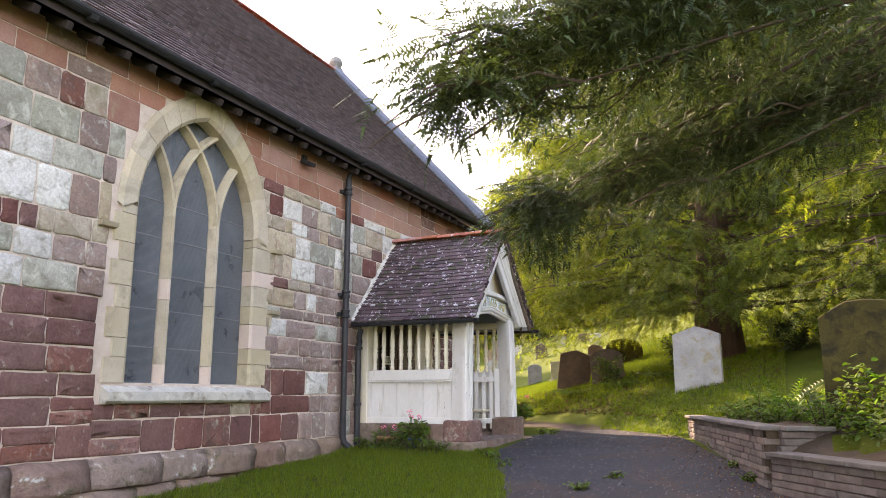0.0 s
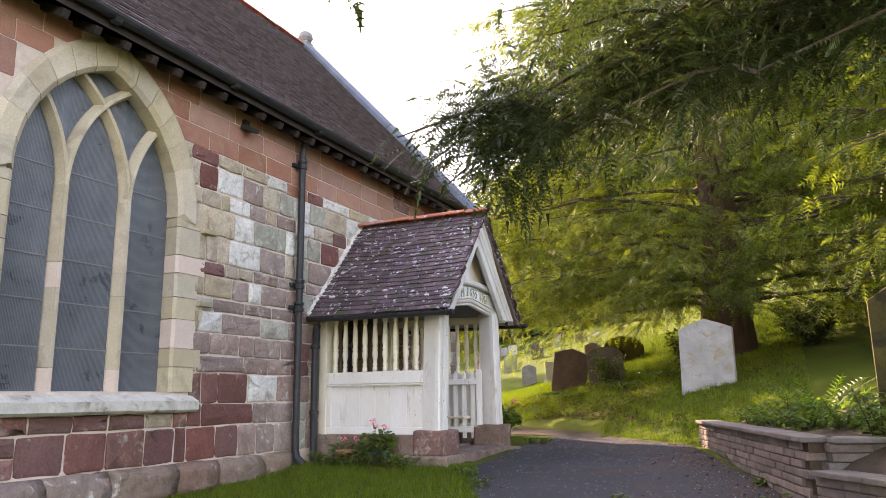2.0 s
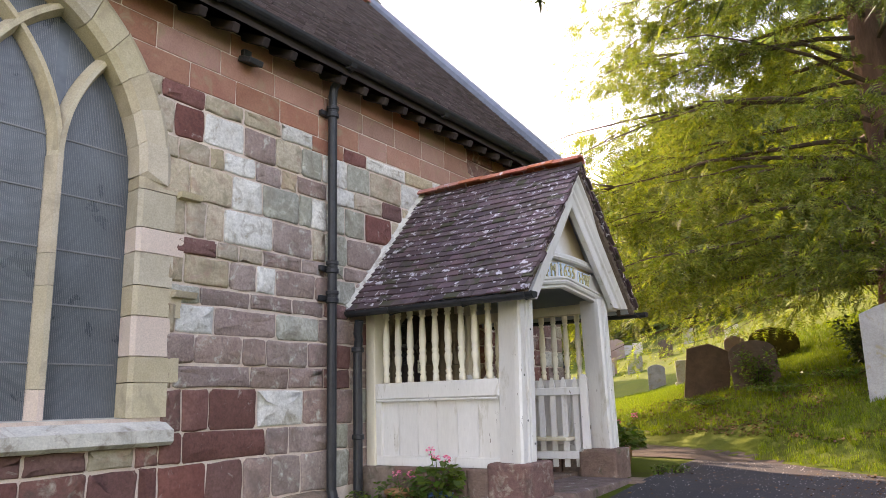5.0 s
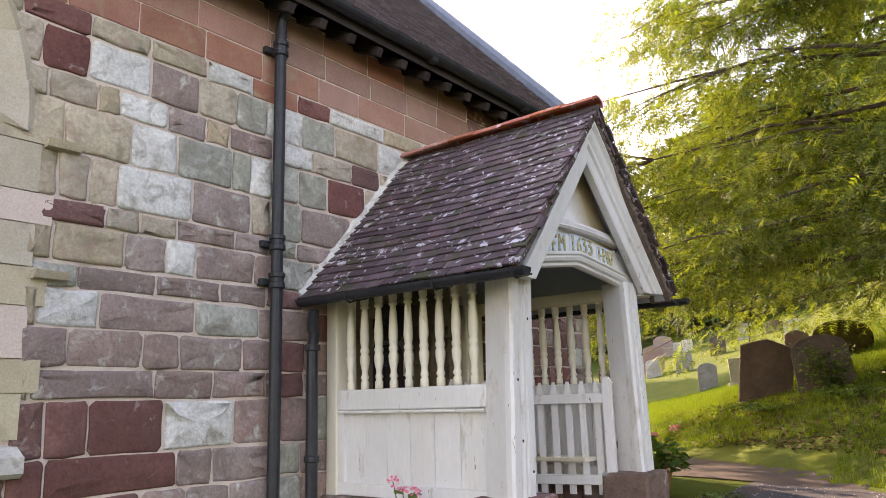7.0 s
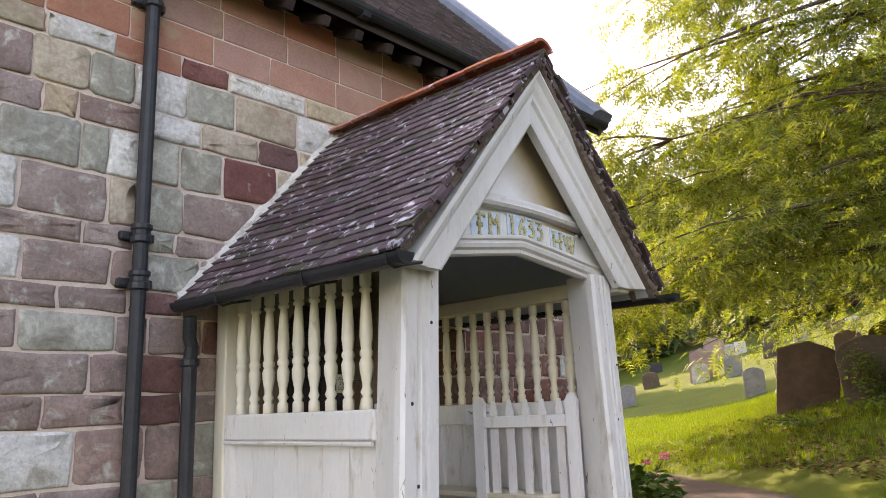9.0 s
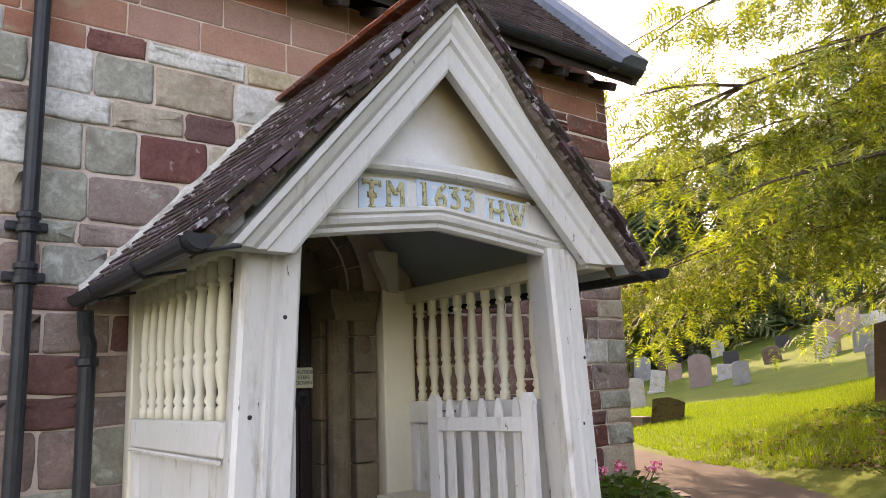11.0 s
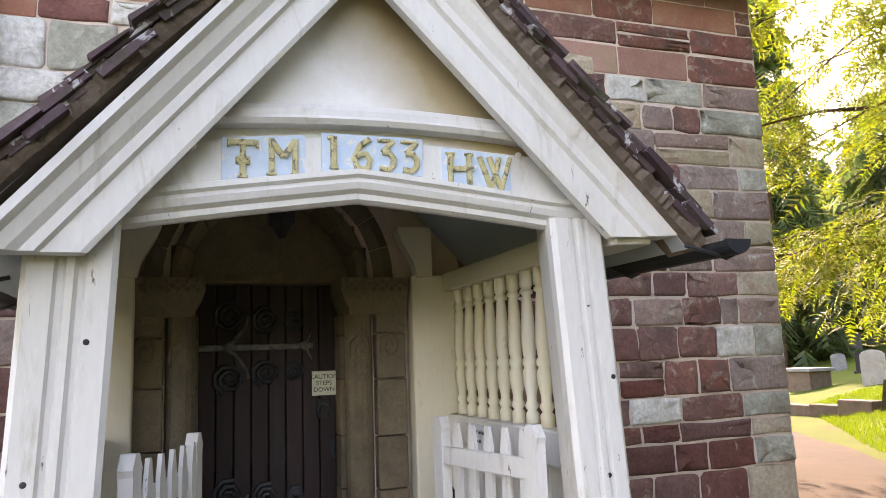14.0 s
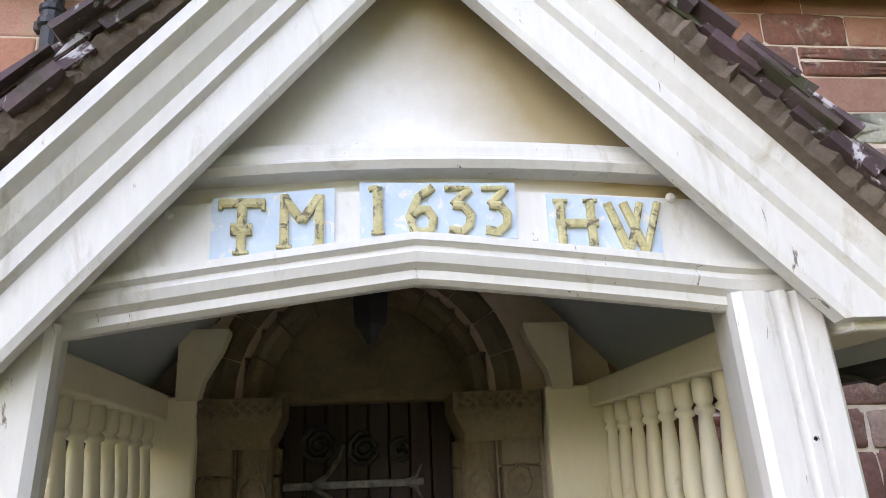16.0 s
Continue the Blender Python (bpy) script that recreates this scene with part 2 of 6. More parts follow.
M["ink"] = surface("black_ink", (0.02, 0.02, 0.02), (0.03, 0.03, 0.03), 5, 60, 0.6, 0, 0)
M["mesh"] = surface("window_guard", (0.20, 0.205, 0.21), (0.27, 0.275, 0.28), 3, 60, 0.5, 0.2, 0.002, 0, 0)
M["carved"] = surface("carved_stone", (0.15, 0.118, 0.08), (0.24, 0.19, 0.13), 6, 45, 0.92, 0.9, 0.02, 0.12, 0.01,
                      [((0.2, 0.15, 0.1), 6, 0.58, 0.75)])


def glass_material():
    """Old leaded quarries, uneven in lie, dim blue-grey; tone blotches paint in uneven reflections."""
    m = surface("leaded_glass", (0.055, 0.07, 0.085), (0.125, 0.15, 0.17), 2.2, 26, 0.3, 0.35, 0.004, contrast=0.25, spec=0.6)
    return m


M["glass"] = glass_material()


def gable_paint():
    """White paint that turns unevenly yellow-brown down one side of the gable."""
    m = surface("white_paint_brown_edge", (0.86, 0.85, 0.84), (0.83, 0.82, 0.80), 2, 40, 0.5, 0.25, 0.002, contrast=0.08)
    nt = m.node_tree
    bsdf = nt.nodes["Principled BSDF"]
    old = bsdf.inputs["Base Color"].links[0].from_socket
    tc = nt.nodes.new("ShaderNodeTexCoord")
    sep = nt.nodes.new("ShaderNodeSeparateXYZ")
    nt.links.new(tc.outputs["Object"], sep.inputs[0])
    run = math_node(nt, "ADD", sep.outputs["Z"], math_node(nt, "MULTIPLY", sep.outputs["Y"], 1.12))
    wob = math_node(nt, "MULTIPLY", noise_node(nt, tc.outputs["Object"], 3.0, 5.0), 0.35)
    mask = ramp(nt, math_node(nt, "ADD", run, wob), 4.24 + 12.08 * 1.12 - 0.60, 4.24 + 12.08 * 1.12 - 0.12)
    nt.links.new(socket_mix(nt, "MIX", math_node(nt, "MULTIPLY", mask, 0.85), old, (0.36, 0.25, 0.09)), bsdf.inputs["Base Color"])
    return m


M["gable"] = gable_paint()
M["verge"] = surface("verge_mortar", (0.10, 0.072, 0.056), (0.19, 0.145, 0.115), 9, 60, 0.95, 0.9, 0.015)


# ---- builders ----
def link_mesh(name, me, material, parent=None, label=""):
    me.materials.append(M[material] if isinstance(material, str) else material)
    ob = new(name, me)
    if parent is not None:
        ob.parent = parent
        if parent.type == "EMPTY":
            ob.matrix_parent_inverse = parent.matrix_basis.inverted()
    if label:
        ob["label"] = label
    return ob


def part(name, bm, material, parent=None, label="", smooth=False):
    """One mesh object under a thing or a part, out of a bmesh in world metres."""
    bmesh.ops.recalc_face_normals(bm, faces=bm.faces)
    me = bpy.data.meshes.new(name)
    bm.to_mesh(me)
    bm.free()
    if smooth:
        me.shade_smooth()
    return link_mesh(name, me, material, parent, label)


def raw(name, verts, faces, material, parent=None, label="", smooth=False):
    me = bpy.data.meshes.new(name)
    me.from_pydata(verts, [], faces)
    if smooth:
        me.shade_smooth()
    return link_mesh(name, me, material, parent, label)


def thing(name, loc, label, category, group=""):
    ob = new(name)
    ob.empty_display_size = 0.1
    ob.location = loc
    ob.matrix_basis = Matrix.Translation(loc)
    return tagged(ob, label, category, group)


def setting(ob, label, category="structure"):
    return tagged(ob, label, category, kind="structure")


def box(bm, a, b, bevel=0.0):
    """A box between two corners, its edges bevelled."""
    m = Matrix.Translation([(p + q) / 2 for p, q in zip(a, b)]) @ Matrix.Diagonal([abs(q - p) for p, q in zip(a, b)] + [1])
    r = bmesh.ops.create_cube(bm, size=1, matrix=m)
    if bevel:
        edges = list({e for v in r["verts"] for e in v.link_edges})
        bmesh.ops.bevel(bm, geom=edges, offset=bevel, segments=2, affect="EDGES", profile=0.5)
    return bm


def boxed(a, b, bevel=0.0):
    return box(bmesh.new(), a, b, bevel)


def turned(bm, m):
    bmesh.ops.transform(bm, matrix=m, verts=bm.verts)
    return bm


def tube(bm, pts, radii, seg=10, cap=True):
    """A round bar along points, with a radius at each."""
    rings = []
    pts = [Vector(p) for p in pts]
    for i, p in enumerate(pts):
        d = (pts[min(i + 1, len(pts) - 1)] - pts[max(i - 1, 0)]).normalized()
        side = d.orthogonal().normalized() if i == 0 else (rings[0][1] - d * d.dot(rings[0][1])).normalized()
        up = d.cross(side)
        r = radii[i] if isinstance(radii, (list, tuple)) else radii
        rings.append(([bm.verts.new(p + (side * math.cos(k * math.tau / seg) + up * math.sin(k * math.tau / seg)) * r) for k in range(seg)], side))
    for (a, _), (b, _) in zip(rings, rings[1:]):
        for k in range(seg):
            bm.faces.new((a[k], a[(k + 1) % seg], b[(k + 1) % seg], b[k]))
    if cap:
        bm.faces.new(rings[0][0][::-1])
        bm.faces.new(rings[-1][0])
    return bm


def lathe(bm, profile, seg=12, at=(0, 0, 0)):
    """A turned shape out of (radius, height) pairs."""
    rings = [[bm.verts.new((at[0] + r * math.cos(k * math.tau / seg), at[1] + r * math.sin(k * math.tau / seg), at[2] + z)) for k in range(seg)] for r, z in profile]
    for a, b in zip(rings, rings[1:]):
        for k in range(seg):
            bm.faces.new((a[k], a[(k + 1) % seg], b[(k + 1) % seg], b[k]))
    bm.faces.new(rings[0][::-1])
    bm.faces.new(rings[-1])
    return bm


def sweep(bm, profile, path, closed=False):
    """Sweeps a closed profile, given as one list of 3D points at each station of the path."""
    rings = [[bm.verts.new(p) for p in ring] for ring in path]
    n = len(rings[0])
    for a, b in zip(rings, rings[1:]):
        for k in range(n):
            bm.faces.new((a[k], a[(k + 1) % n], b[(k + 1) % n], b[k]))
    if not closed:
        bm.faces.new(rings[0][::-1])
        bm.faces.new(rings[-1])
    return bm


def plate(bm, outline, axis, lo, hi):
    """A flat outline (two coordinates a point) thickened along an axis from lo to hi."""
    def at(p, d):
        q = list(p)
        q.insert(axis, d)
        return q
    a = [bm.verts.new(at(p, lo)) for p in outline]
    b = [bm.verts.new(at(p, hi)) for p in outline]
    n = len(a)
    bm.faces.new(a[::-1])
    bm.faces.new(b)
    for k in range(n):
        bm.faces.new((a[k], a[(k + 1) % n], b[(k + 1) % n], b[k]))
    return bm


# ---- the lie of the land ----
def smooth(a, b, v):
    u = min(1, max(0, (v - a) / (b - a)))
    return u * u * (3 - 2 * u)


PLANTER = ((5.0, 13.9), (6.45, 9.0), (7.45, 7.5), (9.4, 4.7))


def beyond_planter(x, y):
    """Metres to the east of the planter's line, less than nothing on the path's side."""
    if y > 13.9:
        return -1
    for (ax, ay), (bx, by) in zip(PLANTER, PLANTER[1:]):
        if by <= y <= ay:
            return (x - (ax + (bx - ax) * (ay - y) / (ay - by))) * 0.9
    return x - 9.4 - (4.7 - y) * 0.5


def ground_z(x, y):
    base = float(np.interp(y, (-40, 0, 4, 6.4, 9.3, 11, 13, 16, 20, 60), (-0.8, 0.15, 0.32, 0.45, 0.62, 0.78, 0.88, 0.95, 0.97, 1.05)))
    if x < 2.6 and y < 10.5:
        base += 0.06 * smooth(2.8, 0.6, x)
    s = (x - 4.4) * 0.62 + (y - 14.3) * 0.78
    k = 0.18 + 0.25 * smooth(-4, 3, x)
    rise = 0.0
    if s > 0:
        rise = k * min(s, 2.0) + (0.14 + 0.08 * smooth(-4, 4, x)) * min(max(s - 2, 0), 30) + 0.13 * min(max(s - 6, 0), 30) + 0.3 * max(s - 36, 0)
        rise = min(rise, 60)
        rise *= smooth(0, 0.7, s)
    z = base + rise
    d = beyond_planter(x, y)
    if d > 0:
        z = max(z, base + (1.18 - base + 0.12 * max(d - 0.4, 0)) * smooth(0.1, 0.5, d))
    if x > -1 or y > 17:
        z += 0.02 * noise.noise((x * 0.9, y * 0.9, 0)) + 0.03 * noise.noise((x * 0.3, y * 0.3, 4))
    return z


# ---- ground ----
def sheet(name, xs, ys, material, lift=0.0, keep=None):
    verts = [(x, y, ground_z(x, y) + lift) for y in ys for x in xs]
    n = len(xs)
    faces = []
    for j in range(len(ys) - 1):
        for i in range(n - 1):
            if keep is None or keep((xs[i] + xs[i + 1]) / 2, (ys[j] + ys[j + 1]) / 2):
                faces.append((j * n + i, j * n + i + 1, (j + 1) * n + i + 1, (j + 1) * n + i))
    return raw(name, verts, faces, material, smooth=True)


def spaced(*runs):
    out = []
    for a, b, step in runs:
        out += list(np.arange(a, b, step))
    return [float(v) for v in out] + [float(runs[-1][1])]


ground = setting(sheet("ground", spaced((-600, -60, 45), (-60, -14, 3), (-14, 12, 0.25), (12, 40, 2), (40, 600, 45)),
                       spaced((-600, -30, 45), (-30, 3, 1.5), (3, 24, 0.25), (24, 60, 1.2), (60, 600, 36)), "grass"),
                 "mown green churchyard grass rising to a bank", "grass")


def path_edges(y):
    """The path's west and east edge at y."""
    west = float(np.interp(y, (-8, 3, 6, 9, 10.6, 14, 30), (4.4, 4.5, 4.4, 3.3, 2.5, 2.3, 2.3)))
    east = float(np.interp(y, (-8, 4.7, 7.5, 9, 13.9, 15), (8.0, 8.0, 7.4, 6.4, 4.7, 3.4)))
    return west, east


def path_strip():
    verts, faces = [], []
    ys = spaced((-8, 15.4, 0.2))
    for y in ys:
        w, e = path_edges(y)
        if y < 10:
            w += 0.16 * noise.noise((0, y * 0.8, 3)) + 0.08 * noise.noise((0, y * 2.7, 9))
        e += 0.05 * noise.noise((5, y * 1.3, 3))
        for k in range(9):
            x = w + (e - w) * k / 8
            verts.append((x, y, ground_z(x, y) + 0.012))
    for j in range(len(ys) - 1):
        for k in range(8):
            a = j * 9 + k
            faces.append((a, a + 1, a + 10, a + 9))
    return raw("path", verts, faces, "tarmac", smooth=True)


setting(path_strip(), "worn dark grey tarmac path with brown dirt at its edge", "path")


def gravel_strip():
    """The path's lit continuation round the back of the church."""
    verts, faces = [], []
    for i in range(61):
        u = i / 60
        cx, cy = 3.0 - 17 * u, 15.4 + 2.6 * math.sin(min(u * 3, 1.57)) + 7.5 * u * u
        half = 0.35 + 1.0 * min(1, u * 5)
        for k in range(7):
            y = cy - half + 2 * half * k / 6 + 0.07 * noise.noise((cx, k, 0))
            verts.append((cx, y, ground_z(cx, y) + 0.014))
    for j in range(60):
        for k in range(6):
            a = j * 7 + k
            faces.append((a, a + 7, a + 8, a + 1))
    return raw("path_behind", verts, faces, "gravel", smooth=True)


setting(gravel_strip(), "sunlit pinkish gravel path behind the church", "path")

# ---- church ----
WALL_Z, CORNER_Y, WEST_Y = 5.45, 16.0, -9.0
WIN_Y, WIN_W, WIN_SPRING, WIN_SILL, WIN_TOP = 7.03, 1.08, 3.75, 1.75, 5.2
DOOR = (11.36, 12.58, 0.95, 2.94, 3.5)


def arch_half(w, rise):
    """Radius of a pointed arch's two arcs, out of half its width and its rise."""
    return (w * w + rise * rise) / (2 * w)


def arch_z(y, centre, w, spring, top):
    """Height of a pointed arch's curve at y."""
    r = arch_half(w, top - spring)
    d = abs(y - centre)
    return spring + math.sqrt(max(0, r * r - (r - w + d) ** 2)) if d < w else spring


def round_z(y, centre, w, spring):
    return spring + math.sqrt(max(0, w * w - (y - centre) ** 2))


def church_wall():
    bm = bmesh.new()
    cols = [WEST_Y, WIN_Y - WIN_W]
    n = 24
    cols += [WIN_Y - WIN_W + 2 * WIN_W * k / n for k in range(1, n + 1)]
    cols += [DOOR[0]] + [DOOR[0] + (DOOR[1] - DOOR[0]) * k / 16 for k in range(1, 17)] + [CORNER_Y]
    for a, b in zip(cols, cols[1:]):
        mid = (a + b) / 2
        spans = [(-0.6, WALL_Z)]
        if abs(mid - WIN_Y) < WIN_W:
            spans = [(-0.6, WIN_SILL), (arch_z(mid, WIN_Y, WIN_W, WIN_SPRING, WIN_TOP), WALL_Z)]
        elif DOOR[0] < mid < DOOR[1]:
            spans = [(-0.6, DOOR[2]), (round_z(mid, (DOOR[0] + DOOR[1]) / 2, (DOOR[1] - DOOR[0]) / 2, DOOR[3]), WALL_Z)]
        for lo, hi in spans:
            box(bm, (-0.7, a, lo), (0, b, hi))
    return part("wall_north", bm, "mortar")


wall_north = setting(church_wall(), "coursed red, grey and buff sandstone church wall with pale mortar joints", "wall")


def gable_wall(name, y0, y1):
    bm = bmesh.new()
    plate(bm, [(-0.004, -0.6), (-0.004, 5.5), (-4.05, 10.05), (-8.1, 5.5), (-8.1, -0.6)], 1, y0, y1)
    return part(name, bm, "a")


setting(gable_wall("wall_east", CORNER_Y - 0.7, CORNER_Y - 0.004), "red sandstone gable wall of the church", "wall")
setting(gable_wall("wall_west", WEST_Y, WEST_Y + 0.7), "red sandstone gable wall of the church", "wall")
setting(part("wall_south", boxed((-8.1, WEST_Y, -0.6), (-7.4, CORNER_Y, 5.45)), "a"), "red sandstone far wall of the church", "wall")
setting(part("floor", boxed((-7.4, WEST_Y + 0.7, 0.4), (-0.7, CORNER_Y - 0.7, 0.6)), "plinth"), "dark stone floor inside the church", "floor")

EAVE_X, EAVE_Z, RIDGE_X, RIDGE_Z = 0.36, 5.52, -4.05, 10.28
SLOPE = math.atan2(RIDGE_Z - EAVE_Z, EAVE_X - RIDGE_X)


def church_roof():
    bm = bmesh.new()
    t = 0.16
    plate(bm, [(EAVE_X, EAVE_Z - 0.02), (RIDGE_X, RIDGE_Z - 0.02), (-8.46, EAVE_Z - 0.02), (-8.46, EAVE_Z - t), (RIDGE_X, RIDGE_Z - t - 0.06), (EAVE_X, EAVE_Z - t)],
          1, WEST_Y - 0.1, CORNER_Y + 0.05)
    return part("roof", bm, "rafter")


roof = setting(church_roof(), "steep church roof of small dark clay tiles", "roof")


def tile_mesh(w, length, thick):
    """One plain roof tile lying in the xy plane, its lower edge at y = 0."""
    bm = bmesh.new()
    box(bm, (-w / 2, 0, 0), (w / 2, length, thick))
    bmesh.ops.bevel(bm, geom=[e for e in bm.edges if abs(e.verts[0].co.y) < 1e-4 and abs(e.verts[1].co.y) < 1e-4], offset=thick * 0.4, segments=1, affect="EDGES")
    return bm


def tile_rows(y0, y1, length, gauge, w, thick, frame_of, jitter):
    """Vertices and faces of rows of tiles on a slope; frame_of(u, v, h) gives the place of u along the eaves, v up the slope, h off it."""
    verts, faces = [], []
    rows = int(length / gauge)
    for j in range(rows):
        off = (j % 2) * w / 2
        n = int((y1 - y0) / w) + 2
        for i in range(n):
            a = max(y0, y0 + (i - 1) * w + off + 0.002)
            b = min(y1, y0 + i * w + off - 0.002)
            if b - a < 0.02:
                continue
            dv = random.uniform(-jitter, jitter) * gauge
            lift = random.uniform(0, jitter * 0.06)
            v0, v1 = j * gauge + dv, min((j + 1) * gauge + 0.04, length)
            base = len(verts)
            for u in (a, b):
                verts += [frame_of(u, v0, 0.002), frame_of(u, v0, thick + 0.012 + lift), frame_of(u, v0 + 0.006, thick + 0.016 + lift), frame_of(u, v1, 0.004)]
            q = base + 4
            faces += [(base, q, q + 1, base + 1), (base + 1, q + 1, q + 2, base + 2), (base + 2, q + 2, q + 3, base + 3),
                      (base, base + 1, base + 2, base + 3), (q, q + 3, q + 2, q + 1)]
    return verts, faces


def church_tiles():
    ux, uz = -math.cos(SLOPE), math.sin(SLOPE)
    def place(u, v, h):
        sag = 0.02 * noise.noise((u * 0.3, v * 0.4, 0))
        return (EAVE_X + 0.03 + ux * v + math.sin(SLOPE) * (h + sag), u, EAVE_Z + uz * v + math.cos(SLOPE) * (h + sag))
    length = math.hypot(RIDGE_X - EAVE_X, RIDGE_Z - EAVE_Z)
    v, f = tile_rows(2.0, CORNER_Y - 0.15, length, 0.105, 0.17, 0.014, place, 0.12)
    return raw("roof_tiles", v, f, "slate", roof)


tagged(church_tiles(), "small dark brown clay tiles in worn courses", "", kind="stuff")


# ---- church roof fittings ----
def ridge_tile_mesh(length):
    bm = bmesh.new()
    ring = [(0.14 * math.sin(a), 0.13 * math.cos(a)) for a in [radians(v) for v in (-80, -55, -28, 0, 28, 55, 80)]]
    inner = [(p * 0.85, q * 0.85) for p, q in reversed(ring)]
    plate(bm, ring + inner, 1, 0, length)
    return bm


def church_ridge():
    me = bpy.data.meshes.new("ridge_tile")
    bm = ridge_tile_mesh(0.44)
    bm.to_mesh(me)
    bm.free()
    me.materials.append(M["ridge"])
    for k in range(29):
        ob = new("ridge_tile", me)
        ob.parent = roof
        ob.location = (RIDGE_X, 3.0 + k * 0.45, RIDGE_Z + 0.0 + random.uniform(-0.006, 0.006))


church_ridge()


def verge_coping():
    bm = bmesh.new()
    ux, uz = -math.cos(SLOPE), math.sin(SLOPE)
    nx, nz = math.sin(SLOPE), math.cos(SLOPE)
    length = math.hypot(RIDGE_X - EAVE_X, RIDGE_Z - EAVE_Z)
    rings = []
    for v in (-0.05, length):
        o = (EAVE_X + ux * v, EAVE_Z + uz * v)
        rings.append([(o[0] + nx * h, y, o[1] + nz * h) for y, h in ((15.78, 0.03), (15.78, 0.13), (15.86, 0.19), (16.16, 0.19), (16.18, 0.1), (16.18, -0.12), (16.05, -0.12))])
    sweep(bm, None, rings)
    return part("verge_coping", bm, "lead", roof, "blue-grey lead-covered verge coping")


verge_coping()


def finial():
    bm = bmesh.new()
    box(bm, (RIDGE_X - 0.16, 15.82, 10.2), (RIDGE_X + 0.16, 16.14, 10.46), 0.03)
    lathe(bm, [(0.1, 0), (0.16, 0.06), (0.2, 0.14), (0.17, 0.26), (0.08, 0.33)], 10, (RIDGE_X, 15.98, 10.44))
    return part("finial", bm, "greystone", roof, "worn grey stone finial")


finial()


def gutter_run(bm, pts, r):
    """A half-round gutter along two points, open to the sky."""
    a, b = Vector(pts[0]), Vector(pts[1])
    d = (b - a).normalized()
    side = d.cross(Vector((0, 0, 1))).normalized()
    angles = [radians(180 + 180 * k / 8) for k in range(9)]
    outer = [(math.cos(t) * r, math.sin(t) * r) for t in angles]
    inner = [(math.cos(t) * r * 0.86, math.sin(t) * r * 0.86) for t in reversed(angles)]
    sweep(bm, None, [[p + side * u + Vector((0, 0, w)) for u, w in outer + inner] for p in (a, b)])
    return bm


def church_gutter():
    g = thing("gutter", (0.4, 3, 5.5), "black cast-iron half-round gutter under the church eaves", "gutter")
    bm = bmesh.new()
    gutter_run(bm, ((0.42, 0.0, 5.52), (0.42, 16.1, 5.50)), 0.075)
    part("trough", bm, "iron", g)
    for k in range(9):
        y = 1.2 + k * 1.8
        part("joint", tube(bmesh.new(), [(0.42, y, 5.46), (0.42, y + 0.09, 5.46)], 0.058, 8), "iron", g)
    return g


church_gutter()


def rafter_feet():
    bm = bmesh.new()
    turned(box(bm, (-0.24, -0.04, -0.04), (0.26, 0.04, 0.05), 0.01), Matrix.Rotation(SLOPE * 0.55, 4, "Y"))
    me = bpy.data.meshes.new("rafter_foot")
    bm.to_mesh(me)
    bm.free()
    me.materials.append(M["rafter"])
    for k in range(42):
        ob = new("rafter_foot", me)
        ob.parent = roof
        ob.location = (0.1, 0.6 + k * 0.37, 5.40)


rafter_feet()


def downpipe(name, x, y, z0, z1, label, elbow=None):
    p = thing(name, (x, y, z0), label, "drainpipe")
    part("pipe", tube(bmesh.new(), [(x, y, z0), (x, y, z1)], 0.05, 12), "iron", p)
    if elbow:
        part("swan_neck", tube(bmesh.new(), [(x, y, z1 - 0.02), (x + 0.02, y, z1 + 0.08)] + elbow, 0.048, 10), "iron", p)
    part("shoe", tube(bmesh.new(), [(x, y, z0 + 0.02), (x + 0.02, y, z0 - 0.06), (x + 0.10, y + 0.03, z0 - 0.15)], [0.055, 0.058, 0.062], 10), "iron", p)
    return p


main_pipe = downpipe("downpipe", 0.11, 10.29, 0.95, 5.2, "black cast-iron downpipe fixed to the church wall", [(0.2, 10.29, 5.36), (0.4, 10.29, 5.47)])
for zz in (2.86, 3.18, 4.93):
    bm = bmesh.new()
    lathe(bm, [(0.052, 0), (0.07, 0.01), (0.07, 0.05), (0.058, 0.06), (0.06, 0.09), (0.07, 0.1), (0.07, 0.13), (0.052, 0.14)], 12, (0.11, 10.29, zz))
    box(bm, (0.0, 10.17, zz + 0.03), (0.06, 10.41, zz + 0.09), 0.01)
    part("collar", bm, "iron", main_pipe)


# ---- window ----
def arc_points(w, spring, top, n=14):
    """A pointed arch's outline from its west springing over the top to the east one, as (y, z) from its centre."""
    r = arch_half(w, top - spring)
    end = math.acos((r - w) / r)
    left = [(-w + r - r * math.cos(end * k / n), spring + r * math.sin(end * k / n)) for k in range(n + 1)]
    return left + [(-y, z) for y, z in reversed(left[:-1])]


window = thing("window_1", (0, WIN_Y, WIN_SILL), "tall pointed three-light stone church window with leaded glass", "window")
window["kind"] = "structure"


def bar_along(bm, line, half, x0, x1, ridge):
    """A stone bar of chamfered section along (y, z) points."""
    rings = []
    for i, (y, z) in enumerate(line):
        a, b = line[max(i - 1, 0)], line[min(i + 1, len(line) - 1)]
        d = Vector((b[0] - a[0], b[1] - a[1])).normalized()
        n = Vector((-d.y, d.x))
        sec = [(-half, x0), (-half, x0 + 0.03), (-ridge, x1), (ridge, x1), (half, x0 + 0.03), (half, x0)]
        rings.append([(x, WIN_Y + y + n.x * o, z + n.y * o) for o, x in sec])
    return sweep(bm, None, rings)


